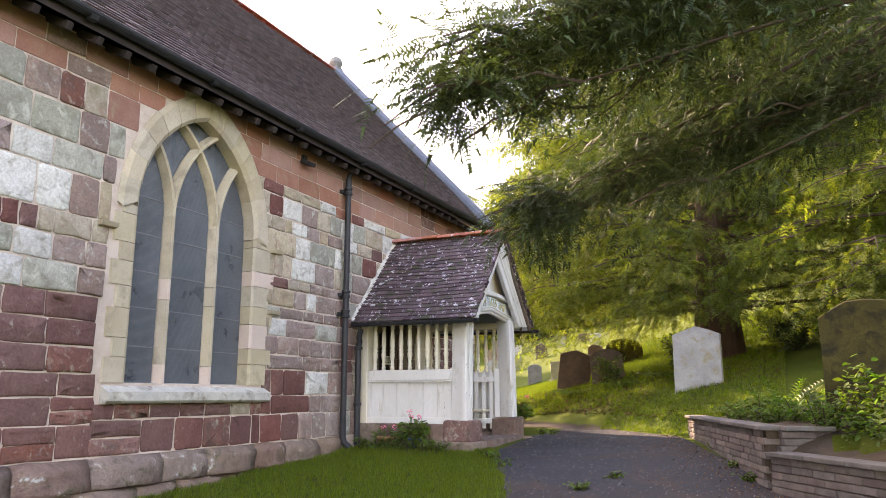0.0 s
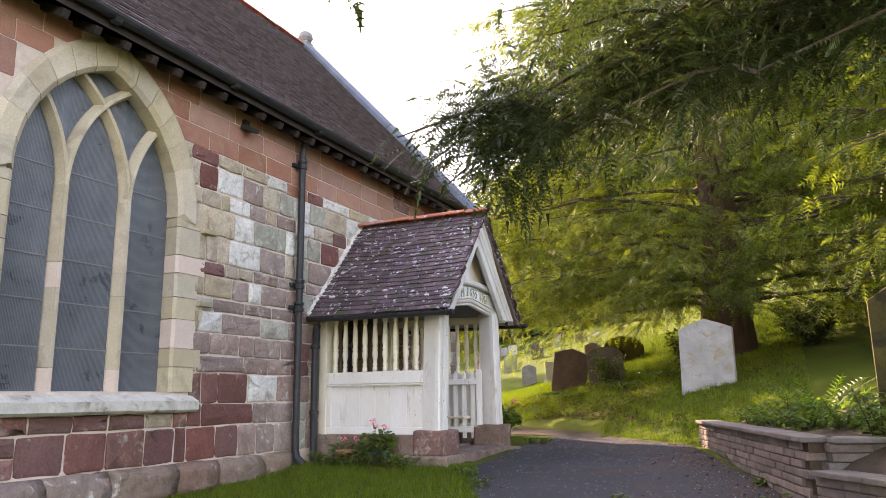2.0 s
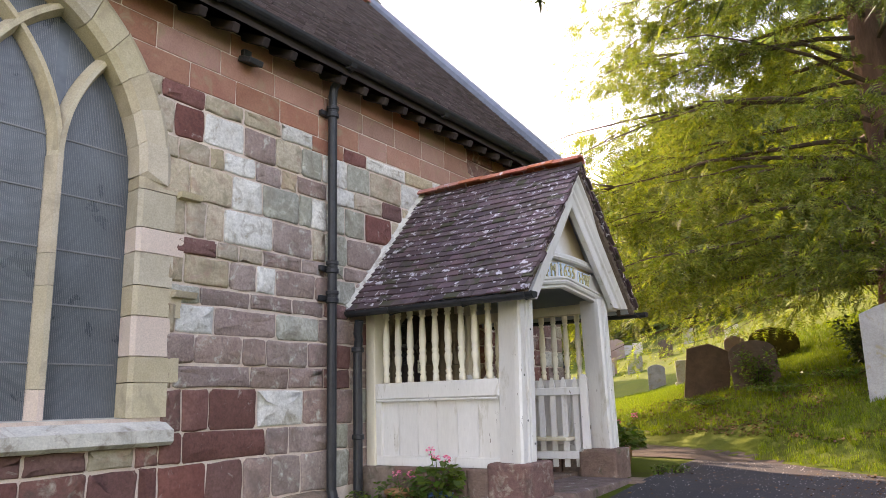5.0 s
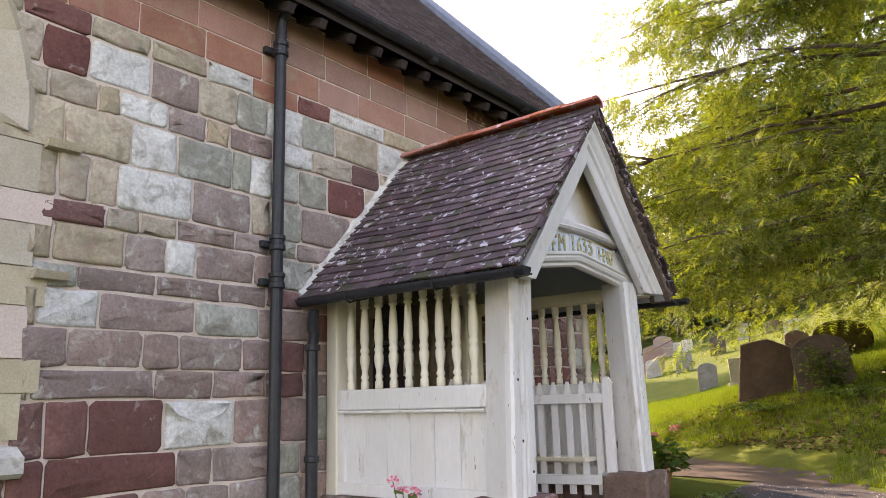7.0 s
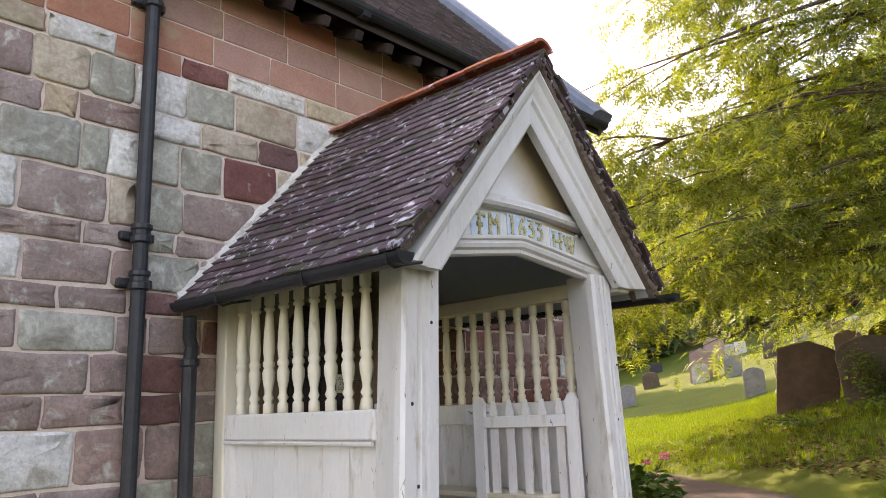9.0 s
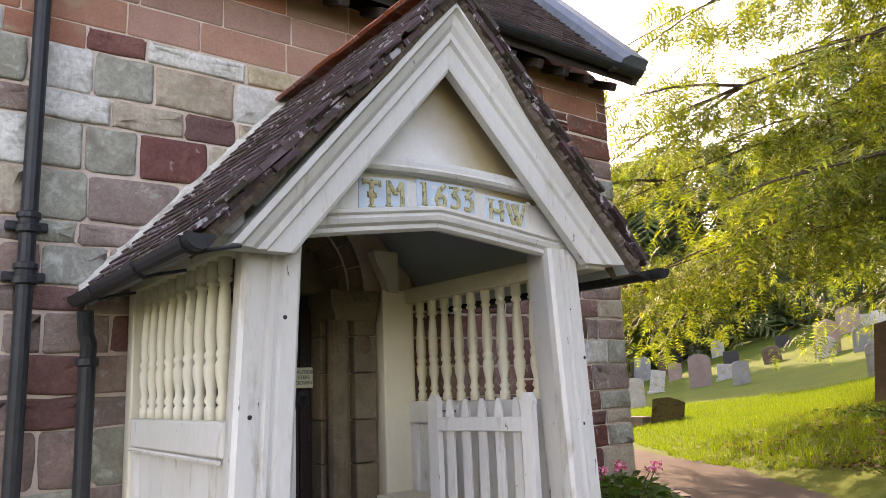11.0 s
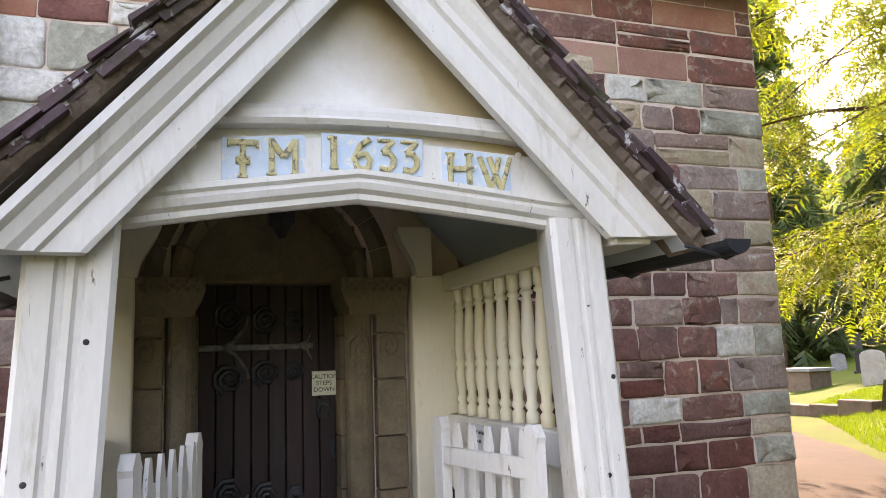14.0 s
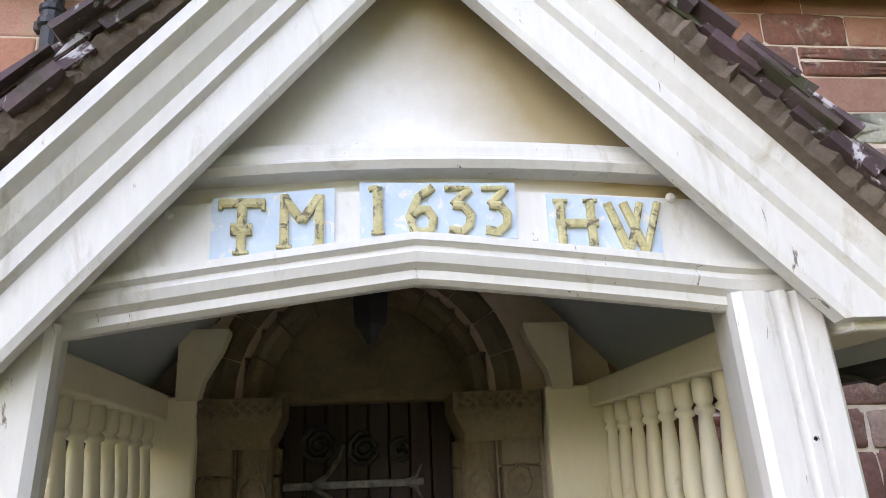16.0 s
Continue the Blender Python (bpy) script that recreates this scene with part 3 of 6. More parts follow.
def window_dressing():
    """Voussoirs and jamb stones round the opening, each a piece of its own."""
    inner, outer = arc_points(1.02, 3.75, 5.14), arc_points(1.32, 3.75, 5.5)
    for i in range(0, 28, 2):
        bm = bmesh.new()
        g = 0.004
        rings = []
        for k in (i, i + 1, i + 2):
            (a, b), (c, d) = inner[k], outer[k]
            s = g if k == i else (-g if k == i + 2 else 0)
            rings.append([(-0.21, WIN_Y + a * 1.02, b + 0.01), (0.0, WIN_Y + a + s, b), (0.045, WIN_Y + a * 1.05 + s, b + 0.045), (0.05, WIN_Y + c * 0.96 + s, d - 0.05), (0.012, WIN_Y + c + s, d), (-0.02, WIN_Y + c, d)])
        sweep(bm, None, rings)
        part("voussoir", bm, "dressed", window)
    z = WIN_SILL
    k = 0
    while z < 3.74:
        h = min((0.28, 0.21, 0.33, 0.25)[k % 4], 3.75 - z)
        for side in (-1, 1):
            wide = (0.36, 0.26)[(k + (side > 0)) % 2] + (0.1 if side > 0 else -0.04)
            bm = bmesh.new()
            ys = sorted((WIN_Y + side * 1.02, WIN_Y + side * (1.02 + wide)))
            e = WIN_Y + side * 1.0
            edge = [(-0.21, e + side * 0.05), (0.0, WIN_Y + side * 1.02), (0.02, WIN_Y + side * 1.06), (0.022, WIN_Y + side * (1.02 + wide) - side * 0.008), (0.0, WIN_Y + side * (1.02 + wide)), (-0.05, WIN_Y + side * (1.02 + wide))]
            plate(bm, edge, 2, z + 0.004, z + h - 0.004)
            part("jamb_stone", bm, "newstone" if k in (2, 5) and side > 0 else "dressed", window)
        z += h
        k += 1


window_dressing()
bm = bmesh.new()
plate(bm, [(-0.3, 1.77), (-0.05, 1.75), (0.11, 1.66), (0.13, 1.655), (0.13, 1.56), (0.09, 1.53), (-0.05, 1.53), (-0.3, 1.53)], 1, WIN_Y - 1.33, WIN_Y + 1.38)
part("window_sill", bm, "sill", window, "weathered pale stone sill")
MULL = (-0.39, 0.39)
for my in MULL:
    zs = (1.74, 1.98, 2.75, 3.0, 3.78)
    for i, (a, b) in enumerate(zip(zs, zs[1:])):
        bm = bmesh.new()
        bar_along(bm, [(my, a + 0.002), (my, b - 0.002)], 0.062, -0.205, -0.075, 0.022)
        part("mullion", bm, "newstone" if i in (0, 2) and (my < 0 or i == 0) else "dressed", window)


def tracery():
    r = arch_half(1.05, 1.43)
    for my in MULL:
        for lean in (-1, 1):
            line = []
            for k in range(40):
                a = k * 0.04
                y = my + lean * (r - r * math.cos(a))
                z = WIN_SPRING + r * math.sin(a)
                line.append((y, z))
                if z > arch_z(WIN_Y + y, WIN_Y, 1.06, WIN_SPRING, 5.18) + 0.02 and k > 3:
                    break
            bm = bmesh.new()
            bar_along(bm, line, 0.055, -0.203 + 0.004 * lean, -0.08 + 0.004 * lean, 0.02)
            part("tracery_bar", bm, "dressed", window)


tracery()


def panes():
    edges = [(-1.06, MULL[0]), MULL, (MULL[1], 1.06)]
    for a, b in edges:
        n = 10
        top = [(a + (b - a) * k / n, min(arch_z(WIN_Y + a + (b - a) * k / n, WIN_Y, 1.06, WIN_SPRING, 5.18), 5.17)) for k in range(n + 1)]
        bm = bmesh.new()
        plate(bm, [(WIN_Y + a, 1.74)] + [(WIN_Y + y, z) for y, z in top] + [(WIN_Y + b, 1.74)], 0, -0.215, -0.195)
        pane = part("pane", bm, "glass", window, "dark leaded glass")
        # saddle bars and the guard's fine upright wires
        for zz in (2.17, 2.62, 3.05, 3.5, 3.95):
            part("saddle_bar", boxed((-0.193, WIN_Y + a + 0.05, zz), (-0.183, WIN_Y + b - 0.05, zz + 0.012)), "mesh", pane)
        verts, faces = [], []
        w = a + 0.05
        while w < b - 0.04:
            z1 = min(arch_z(WIN_Y + w, WIN_Y, 1.04, WIN_SPRING, 5.16), 5.15)
            q = len(verts)
            verts += [(-0.18, WIN_Y + y, z) for y, z in ((w, 1.75), (w + 0.0028, 1.75), (w + 0.0028, z1), (w, z1))]
            faces.append((q, q + 1, q + 2, q + 3))
            w += 0.0145
        tagged(raw("guard_wires", verts, faces, "mesh", pane, "fine grey wire guard"), kind="stuff")


panes()

# ---- porch ----
PX, PY0, PY1, PYM = 1.95, 11.03, 13.10, 12.08
PEAVE, PRIDGE, POVER = 2.80, 4.42, 0.42
porch = thing("porch", (1.0, PYM, 0.9), "white-painted timber church porch with a steep tiled gable roof", "porch")


def moulded_post(y0, y1, x0, x1, z0, z1, splay):
    """A post with a hollow and bead run down its outer corner."""
    bm = bmesh.new()
    w = y1 - y0
    prof = [(x0, y0 + 0.07), (x1 - 0.07, y0 + 0.004), (x1 - 0.02, y0), (x1, y0 + 0.02), (x1, y0 + w * 0.34), (x1 - 0.022, y0 + w * 0.37), (x1 - 0.022, y0 + w * 0.43), (x1 + 0.004, y0 + w * 0.47),
            (x1 + 0.004, y0 + w * 0.55), (x1 - 0.018, y0 + w * 0.59), (x1 - 0.018, y0 + w * 0.64), (x1, y0 + w * 0.68), (x1, y1 - 0.02), (x1 - 0.02, y1), (x1 - 0.07, y1 - 0.004), (x0, y1 - 0.07)]
    a = [bm.verts.new((x, y + splay, z0)) for x, y in prof]
    b = [bm.verts.new((x, y, z1)) for x, y in prof]
    n = len(prof)
    for k in range(n):
        bm.faces.new((a[k], a[(k + 1) % n], b[(k + 1) % n], b[k]))
    bm.faces.new(a[::-1])
    bm.faces.new(b)
    return bm


part("post", moulded_post(10.92, 11.22, 1.72, 2.0, 1.22, 2.93, -0.08), "white", porch)
part("post", moulded_post(12.90, 13.15, 1.72, 2.0, 1.22, 2.98, 0.09), "white", porch)
for y0, y1 in ((10.92, 11.17), (12.84, 13.14)):
    part("wall_post", boxed((0.03, y0, 1.0), (0.16, y1, 2.95), 0.012), "cream", porch)


def camber(y):
    return 0.11 * max(0.0, 1 - abs(y - PYM) / 0.86) ** 0.9


def lintel():
    """The cambered, moulded beam over the opening."""
    prof = [(1.86, 0.02), (1.90, 0.0), (1.93, 0.0), (1.95, 0.012), (1.95, 0.035), (1.975, 0.05), (1.985, 0.075), (1.97, 0.095), (1.992, 0.105), (1.992, 0.125), (1.955, 0.135), (1.955, 0.28), (1.86, 0.28)]
    rings = []
    for k in range(25):
        y = 10.98 + (13.16 - 10.98) * k / 24
        rings.append([(x, y, 2.9 + camber(y) * (1 if z < 0.14 else 0.55) + z + (0.03 if z > 0.2 else 0) + 0.035 * (y - 11.2) / 1.74) for x, z in prof])
    return sweep(bmesh.new(), None, rings)


part("lintel", lintel(), "white", porch, "moulded and slightly cambered white beam")
bm = bmesh.new()
rings = []
for k in range(13):
    y = 11.22 + 1.66 * k / 12
    z = 3.262 + 0.05 * (1 - ((y - PYM) / 0.85) ** 2) + 0.02 * (y - 11.2)
    rings.append([(x, y, z + h) for x, h in ((1.8, 0), (1.985, 0), (2.0, 0.02), (1.985, 0.035), (1.985, 0.06), (1.97, 0.085), (1.8, 0.085))])
sweep(bm, None, rings)
part("collar_beam", bm, "white", porch)
part("gable_panel", plate(bmesh.new(), [(11.15, 3.16), (13.0, 3.2), (PYM, 4.24)], 0, 1.87, 1.91), "gable", porch, "flat white gable panel turning yellow-brown along one slope")


def bargeboard(side, foot_y, foot_z):
    """A deep moulded board down one slope, its foot cut level."""
    bm = bmesh.new()
    top = 4.32
    run = abs(foot_y - PYM)
    a = math.atan2(top - foot_z, run)
    prof = [(2.02, 0.0), (2.02, 0.25), (2.09, 0.262), (2.1, 0.245), (2.1, 0.155), (2.125, 0.145), (2.125, 0.11), (2.15, 0.085), (2.165, 0.045), (2.20, 0.03), (2.20, 0.0)]
    apex = [(x, PYM, top - h / math.cos(a)) for x, h in prof]
    foot = [(x, PYM + side * (top - h / math.cos(a) - foot_z) / math.tan(a), foot_z) for x, h in prof]
    sweep(bm, None, [apex, foot])
    return part("bargeboard", bm, "white", porch, "moulded white bargeboard")


bargeboard(-1, 10.78, 2.79)
bargeboard(1, 13.50, 2.885)


def porch_roof():
    for side, name, foot_y, eave in ((-1, "roof_slope", PY0 - POVER, PEAVE), (1, "roof_slope", PYM + 1.46, PEAVE + 0.07)):
        slope = math.atan2(PRIDGE - eave, abs(PYM - foot_y))
        c, s = math.cos(slope), math.sin(slope)
        length = math.hypot(PRIDGE - eave, PYM - foot_y)
        def place(u, v, h, side=side, foot_y=foot_y, c=c, s=s, eave=eave, length=length):
            sag = -0.035 * math.sin(math.pi * min(max(u / 2.3, 0), 1)) * math.sin(math.pi * v / length) + 0.012 * noise.noise((u * 2, v * 2, side))
            hh = h + sag
            return (u, foot_y - side * (v * c - hh * s), eave + v * s + hh * c)
        bm = bmesh.new()
        quad = [place(u, v, -0.055) for u, v in ((0.004, 0.02), (2.15, 0.02), (2.15, length), (0.004, length))]
        low = [place(u, v, -0.085) for u, v in ((0.004, 0.02), (2.15, 0.02), (2.15, length), (0.004, length))]
        sweep(bm, None, [quad, low])
        deck = part(name, bm, "soffit", porch, "boarded blue-grey roof underside")
        me_tiles(deck, place, length)
        bm = bmesh.new()
        rings = []
        for k in range(131):
            v = length * k / 130
            j = 0.035 * abs(noise.noise((k * 0.9, side, 2))) + 0.02 * abs(noise.noise((k * 2.3, side, 7)))
            rings.append([place(2.0, v, -0.085), place(2.203 + 0.4 * j, v, -0.078), place(2.205 + j, v, -0.055 - 0.5 * j), place(2.205 + j, v, -0.02), place(2.0, v, -0.02)])
        sweep(bm, None, rings)
        v = 0.0
        while v < length - 0.04:
            for lay, (lo, hi) in enumerate(((-0.045, -0.012), (-0.008, 0.024))):
                e = 2.23 + 0.02 * lay + random.uniform(-0.035, 0.03)
                q = v + random.uniform(-0.02, 0.02) + 0.04 * lay
                up = random.uniform(-0.004, 0.02)
                end = min(q + 0.15, length)
                slab = [[place(e - 0.2, w, z + up) for w, z in ((q, lo), (end, lo - 0.008), (end, hi - 0.012), (q, hi))], [place(e - random.uniform(0, 0.015), w, z + up) for w, z in ((q, lo), (end, lo - 0.008), (end, hi - 0.012), (q, hi))]]
                part("verge_tile", sweep(bmesh.new(), None, slab), "slate_porch", deck)
            v += 0.098
        part("verge_mortar", bm, "verge", porch, "crumbling brown mortar under the verge tiles")


def me_tiles(deck, place, length):
    gauge, w = 0.098, 0.165
    rows = int(length / gauge)
    count = 0
    for j in range(rows + 1):
        off = (j % 2) * w / 2
        v0 = j * gauge
        wavy = 0.012 * noise.noise((j * 0.7, 1, 5))
        i = 0
        while True:
            a, b = max(0.01, (i - 1) * w + off + 0.002), min(2.26 + random.uniform(-0.03, 0.015), i * w + off - 0.002)
            i += 1
            if a > 2.225:
                break
            if b - a < 0.03:
                continue
            lift, dv = random.uniform(0, 0.006), random.uniform(-0.008, 0.008) + wavy
            t0, t1 = v0 + dv, min(v0 + gauge * 1.7, length + 0.01)
            vs = []
            for u in (a, b):
                tw = random.uniform(-0.003, 0.003)
                vs += [place(u, t0 + tw, 0.012 + lift), place(u, t0 + tw, 0.028 + lift), place(u, t0 + 0.006, 0.031 + lift), place(u, t1, 0.012), place(u, t1, 0.004)]
            f = [(0, 5, 6, 1), (1, 6, 7, 2), (2, 7, 8, 3), (0, 1, 2, 3, 4), (5, 9, 8, 7, 6), (0, 4, 9, 5)]
            raw("tile", vs, f, "slate_porch", deck)
            count += 1
    return count


porch_roof()
for side in (-1, 1):
    foot = PYM + side * (PYM - PY0 + POVER)
    rings = []
    for k in range(13):
        v = k / 12
        y, z = foot + (PYM - foot) * v, PEAVE + (PRIDGE - PEAVE) * v
        j = 0.02 * noise.noise((k * 1.7, side, 8))
        rings.append([(0.0, y, z + 0.02), (0.075 + j, y, z + 0.025), (0.03, y - 0.0, z + 0.075 + j), (0.0, y, z + 0.10 + j)])
    part("mortar_fillet", sweep(bmesh.new(), None, rings), "sill", porch, "pale mortar fillet against the church wall")
me = bpy.data.meshes.new("ridge_tile")
bm = bmesh.new()
ring = [(0.135 * math.sin(a), 0.13 * math.cos(a)) for a in [radians(v) for v in (-62, -40, -18, 0, 18, 40, 62)]]
plate(bm, ring + [(p * 0.82, q * 0.82) for p, q in reversed(ring)], 0, 0, 0.315)
bm.to_mesh(me)
bm.free()
me.materials.append(M["ridge"])
for k in range(7):
    ob = new("ridge_tile", me)
    ob.parent = porch
    ob.matrix_parent_inverse = porch.matrix_basis.inverted()
    ob.matrix_basis = pose(0.005 + k * 0.322, PYM, PRIDGE - 0.03 + 0.004 * (k % 3), random.uniform(-3, 3), 0, 0)


# sides: boarded panel, rail, turned balusters, top plate
def baluster_mesh():
    bm = bmesh.new()
    prof = [(0.03, 0.0), (0.03, 0.06), (0.02, 0.075), (0.032, 0.10), (0.022, 0.125), (0.022, 0.15), (0.034, 0.22), (0.036, 0.27), (0.026, 0.30), (0.034, 0.315), (0.034, 0.335), (0.026, 0.35),
            (0.028, 0.36), (0.034, 0.42), (0.031, 0.52), (0.024, 0.64), (0.02, 0.68), (0.031, 0.69), (0.031, 0.705), (0.022, 0.715), (0.03, 0.73), (0.03, 0.82)]
    lathe(bm, [(r * 1.18, z) for r, z in prof], 12)
    me = bpy.data.meshes.new("baluster")
    bmesh.ops.recalc_face_normals(bm, faces=bm.faces)
    bm.to_mesh(me)
    bm.free()
    for p in me.polygons:
        p.use_smooth = True
    me.materials.append(M["cream"])
    return me


BALUSTER = baluster_mesh()


def porch_side(y, out, z_rail):
    """One boarded side wall; out is -1 or 1, the way it faces."""
    half = 0.045
    part("bottom_rail", boxed((0.16, y - half, 1.17), (1.72, y + half, 1.27), 0.008), "white", porch)
    n = 6
    for k in range(n):
        a, b = 0.2 + 1.5 * k / n, 0.2 + 1.5 * (k + 1) / n
        part("board", boxed((a + 0.002, y - 0.012, 1.27), (b - 0.002, y + 0.012, z_rail - 0.17), 0.003), "white", porch)
    part("middle_rail", boxed((0.16, y - half - 0.015, z_rail - 0.17), (1.72, y + half + 0.015, z_rail), 0.012), "white", porch)
    part("rail_bead", tube(bmesh.new(), [(0.18, y + out * 0.06, z_rail - 0.185), (1.71, y + out * 0.06, z_rail - 0.19)], 0.013, 6), "white", porch)
    part("stile", boxed((0.16, y - half, 1.27), (0.235, y + half, z_rail - 0.17), 0.006), "white", porch)
    part("top_plate", boxed((0.05, y - 0.06, 2.84), (1.74, y + 0.06, 2.96), 0.01), "cream", porch)
    for k in range(9):
        ob = new("baluster", BALUSTER)
        ob.parent = porch
        ob.matrix_parent_inverse = porch.matrix_basis.inverted()
        ob.matrix_basis = pose(0.28 + k * 0.165, y, z_rail, 0, 0, 13 * k) @ Matrix.Diagonal((1, 1, (2.85 - z_rail) / 0.82, 1))


porch_side(10.98, -1, 2.03)
porch_side(13.12, 1, 2.05)


# ---- trees ----
def frond(n, length, width, droop, lean=0.7):
    """Vertices and triangles of one feathery spray along +x: a spine with n pairs of narrow leaflets."""
    v, f = [], []
    for k in range(n):
        u = (k + 0.6) / n
        x = u * length
        z = -droop * u * u
        w = width * (1 - 0.55 * u) * (0.7 if k == 0 else 1)
        for s in (-1, 1):
            q = len(v)
            v += [(x - 0.16 * w, 0, z), (x + w * 0.26, s * w * 0.06, z), (x + w * lean, s * w, z - 0.25 * w)]
            f += [(q, q + 1, q + 2)]
    q = len(v)
    v += [(length * 0.8, -0.01, -droop * 0.66), (length * 1.12, 0, -droop * 1.15), (length * 0.8, 0.01, -droop * 0.66)]
    f.append((q, q + 1, q + 2))
    return np.array(v, float), f


def scatter(name, template, mats, material, parent=None, label="", kind="stuff"):
    """One mesh out of many transformed copies of a template."""
    tv, tf = template
    n, k = len(mats), len(tv)
    mats = np.array(mats)
    verts = np.einsum("nij,kj->nki", mats[:, :3, :3], tv) + mats[:, None, :3, 3]
    loops = np.concatenate([np.array(f) for f in tf])
    sizes = np.array([len(f) for f in tf])
    me = bpy.data.meshes.new(name)
    me.vertices.add(n * k)
    me.vertices.foreach_set("co", verts.reshape(-1))
    me.loops.add(n * len(loops))
    me.loops.foreach_set("vertex_index", (loops[None, :] + (np.arange(n) * k)[:, None]).reshape(-1).astype(np.int32))
    me.polygons.add(n * len(sizes))
    starts = np.concatenate([[0], np.cumsum(np.tile(sizes, n))[:-1]])
    me.polygons.foreach_set("loop_start", starts.astype(np.int32))
    me.update(calc_edges=True)
    me.validate()
    ob = link_mesh(name, me, material, parent, label)
    if kind:
        ob["kind"] = kind
    return ob


def limb_path(start, end, sag, steps=7, wiggle=0.15):
    a, b = Vector(start), Vector(end)
    out = []
    for k in range(steps):
        u = k / (steps - 1)
        p = a.lerp(b, u)
        p.z += sag * math.sin(math.pi * u) + (-0.10 * (b - a).length * u * u if sag >= 0 else 0)
        j = wiggle * math.sin(math.pi * u)
        p += Vector((random.uniform(-j, j), random.uniform(-j, j), random.uniform(-j, j) * 0.5))
        out.append(p)
    return out


def spray_matrix(p, direction, pitch, scale, roll):
    yaw = math.atan2(direction[1], direction[0])
    return (Matrix.Translation(p) @ Matrix.Rotation(yaw, 4, "Z") @ Matrix.Rotation(pitch, 4, "Y") @ Matrix.Rotation(roll, 4, "X") @ Matrix.Diagonal((scale, scale, scale, 1)))


def dress_limb(path, mats, per_metre, size, reach, hang, curtain=0.2, tuft=9):
    """Tufts of needle sprays along a limb and on its side twigs, hanging as low as curtain under it."""
    for a, b in zip(path, path[1:]):
        d = b - a
        n = max(1, round(d.length * per_metre / tuft + random.uniform(-0.4, 0.4)))
        for _ in range(n):
            p = a.lerp(b, random.random())
            yaw = math.atan2(d.y, d.x) + random.choice((-1, 1)) * random.uniform(0.2, 1.3)
            r = random.uniform(0.0, reach)
            low = random.random() ** 1.7 * curtain * (0.35 + 0.65 * r / reach)
            q = p + Vector((math.cos(yaw) * r, math.sin(yaw) * r, -0.25 * r * r * hang - low + random.uniform(-0.08, 0.14)))
            base = random.uniform(0.0, 0.6) * hang + 0.5 * low / max(curtain, 0.1)
            for _ in range(tuft):
                turn = yaw + random.gauss(0, 0.8)
                off = Vector((random.gauss(0, 0.10), random.gauss(0, 0.10), random.gauss(0, 0.045))) * size
                mats.append(spray_matrix(q + off, (math.cos(turn), math.sin(turn)), base + random.gauss(0, 0.3), size * random.uniform(0.55, 1.3), random.gauss(0, 0.5)))


def conifer(name, base, height, crown_z, radius, limbs, label, material, template, per_metre, size, trunk_r, hang=1.0, squash=1.0, most=30000, reach=0.9, curtain=0.9, near=16.6):
    tree = thing(name, base, label, "tree")
    b = Vector(base)
    bm = bmesh.new()
    flute = [b + Vector((0.06 * math.sin(k), 0.06 * math.cos(k * 1.7), -0.3 + (height + 0.3) * k / 8)) for k in range(9)]
    tube(bm, flute, [trunk_r * (1.35 if k == 0 else 1.0 - 0.85 * k / 8) for k in range(9)], 14)
    for v in bm.verts:
        a = math.atan2(v.co.y - b.y, v.co.x - b.x)
        f = 1 + 0.13 * math.sin(a * 6 + v.co.z * 0.4) + 0.06 * math.sin(a * 11)
        v.co.x, v.co.y = b.x + (v.co.x - b.x) * f, b.y + (v.co.y - b.y) * f
    part("trunk", bm, "bark", tree, "fluted red-brown trunk", True)
    mats = []
    limb_bm = bmesh.new()
    for k in range(limbs):
        u = (k + 0.5) / limbs
        z = crown_z + (height - crown_z) * u ** 1.3
        ang = k * 2.39996 + random.uniform(-0.3, 0.3)
        r = radius * (1 - 0.75 * u ** 1.6) * random.uniform(0.75, 1.08)
        s = b + Vector((0, 0, z))
        e = s + Vector((math.cos(ang) * r, math.sin(ang) * r * squash, random.uniform(-0.4, 0.5) + 0.15 * r * u))
        path = limb_path(s, e, 0.25)
        path = [p for p in path if p.y > near]
        if len(path) < 4:
            continue
        tube(limb_bm, path, [max(0.010, 0.06 * (1 - i / 6.5)) for i in range(len(path))], 5, False)
        dress_limb(path[1:], mats, per_metre, size, reach, hang, curtain)
        for _ in range(4):
            i = random.randint(2, min(5, len(path) - 1))
            a2 = ang + random.choice((-1, 1)) * random.uniform(0.4, 1.0)
            rr = r * random.uniform(0.25, 0.45)
            p2 = limb_path(path[i], path[i] + Vector((math.cos(a2) * rr, math.sin(a2) * rr, -0.15 * rr)), 0.1, 5, 0.08)
            if p2[-1].y < near:
                continue
            tube(limb_bm, p2, [max(0.008, 0.03 * (1 - i2 / 4.5)) for i2 in range(5)], 4, False)
            dress_limb(p2, mats, per_metre, size, reach * 0.8, hang, curtain)
    limbs_ob = part("branch", limb_bm, "twig", tree)
    limbs_ob["kind"] = "stuff"
    mats = [m for m in mats if m[1][3] > near - 0.2 and (m[1][3] < b.y + 1.5 or random.random() < 0.3)]
    if len(mats) > most:
        mats = random.sample(mats, most)
    scatter("crown", template, mats, material, tree, "drooping needle sprays, yellow-green where lit")
    return tree, len(mats)


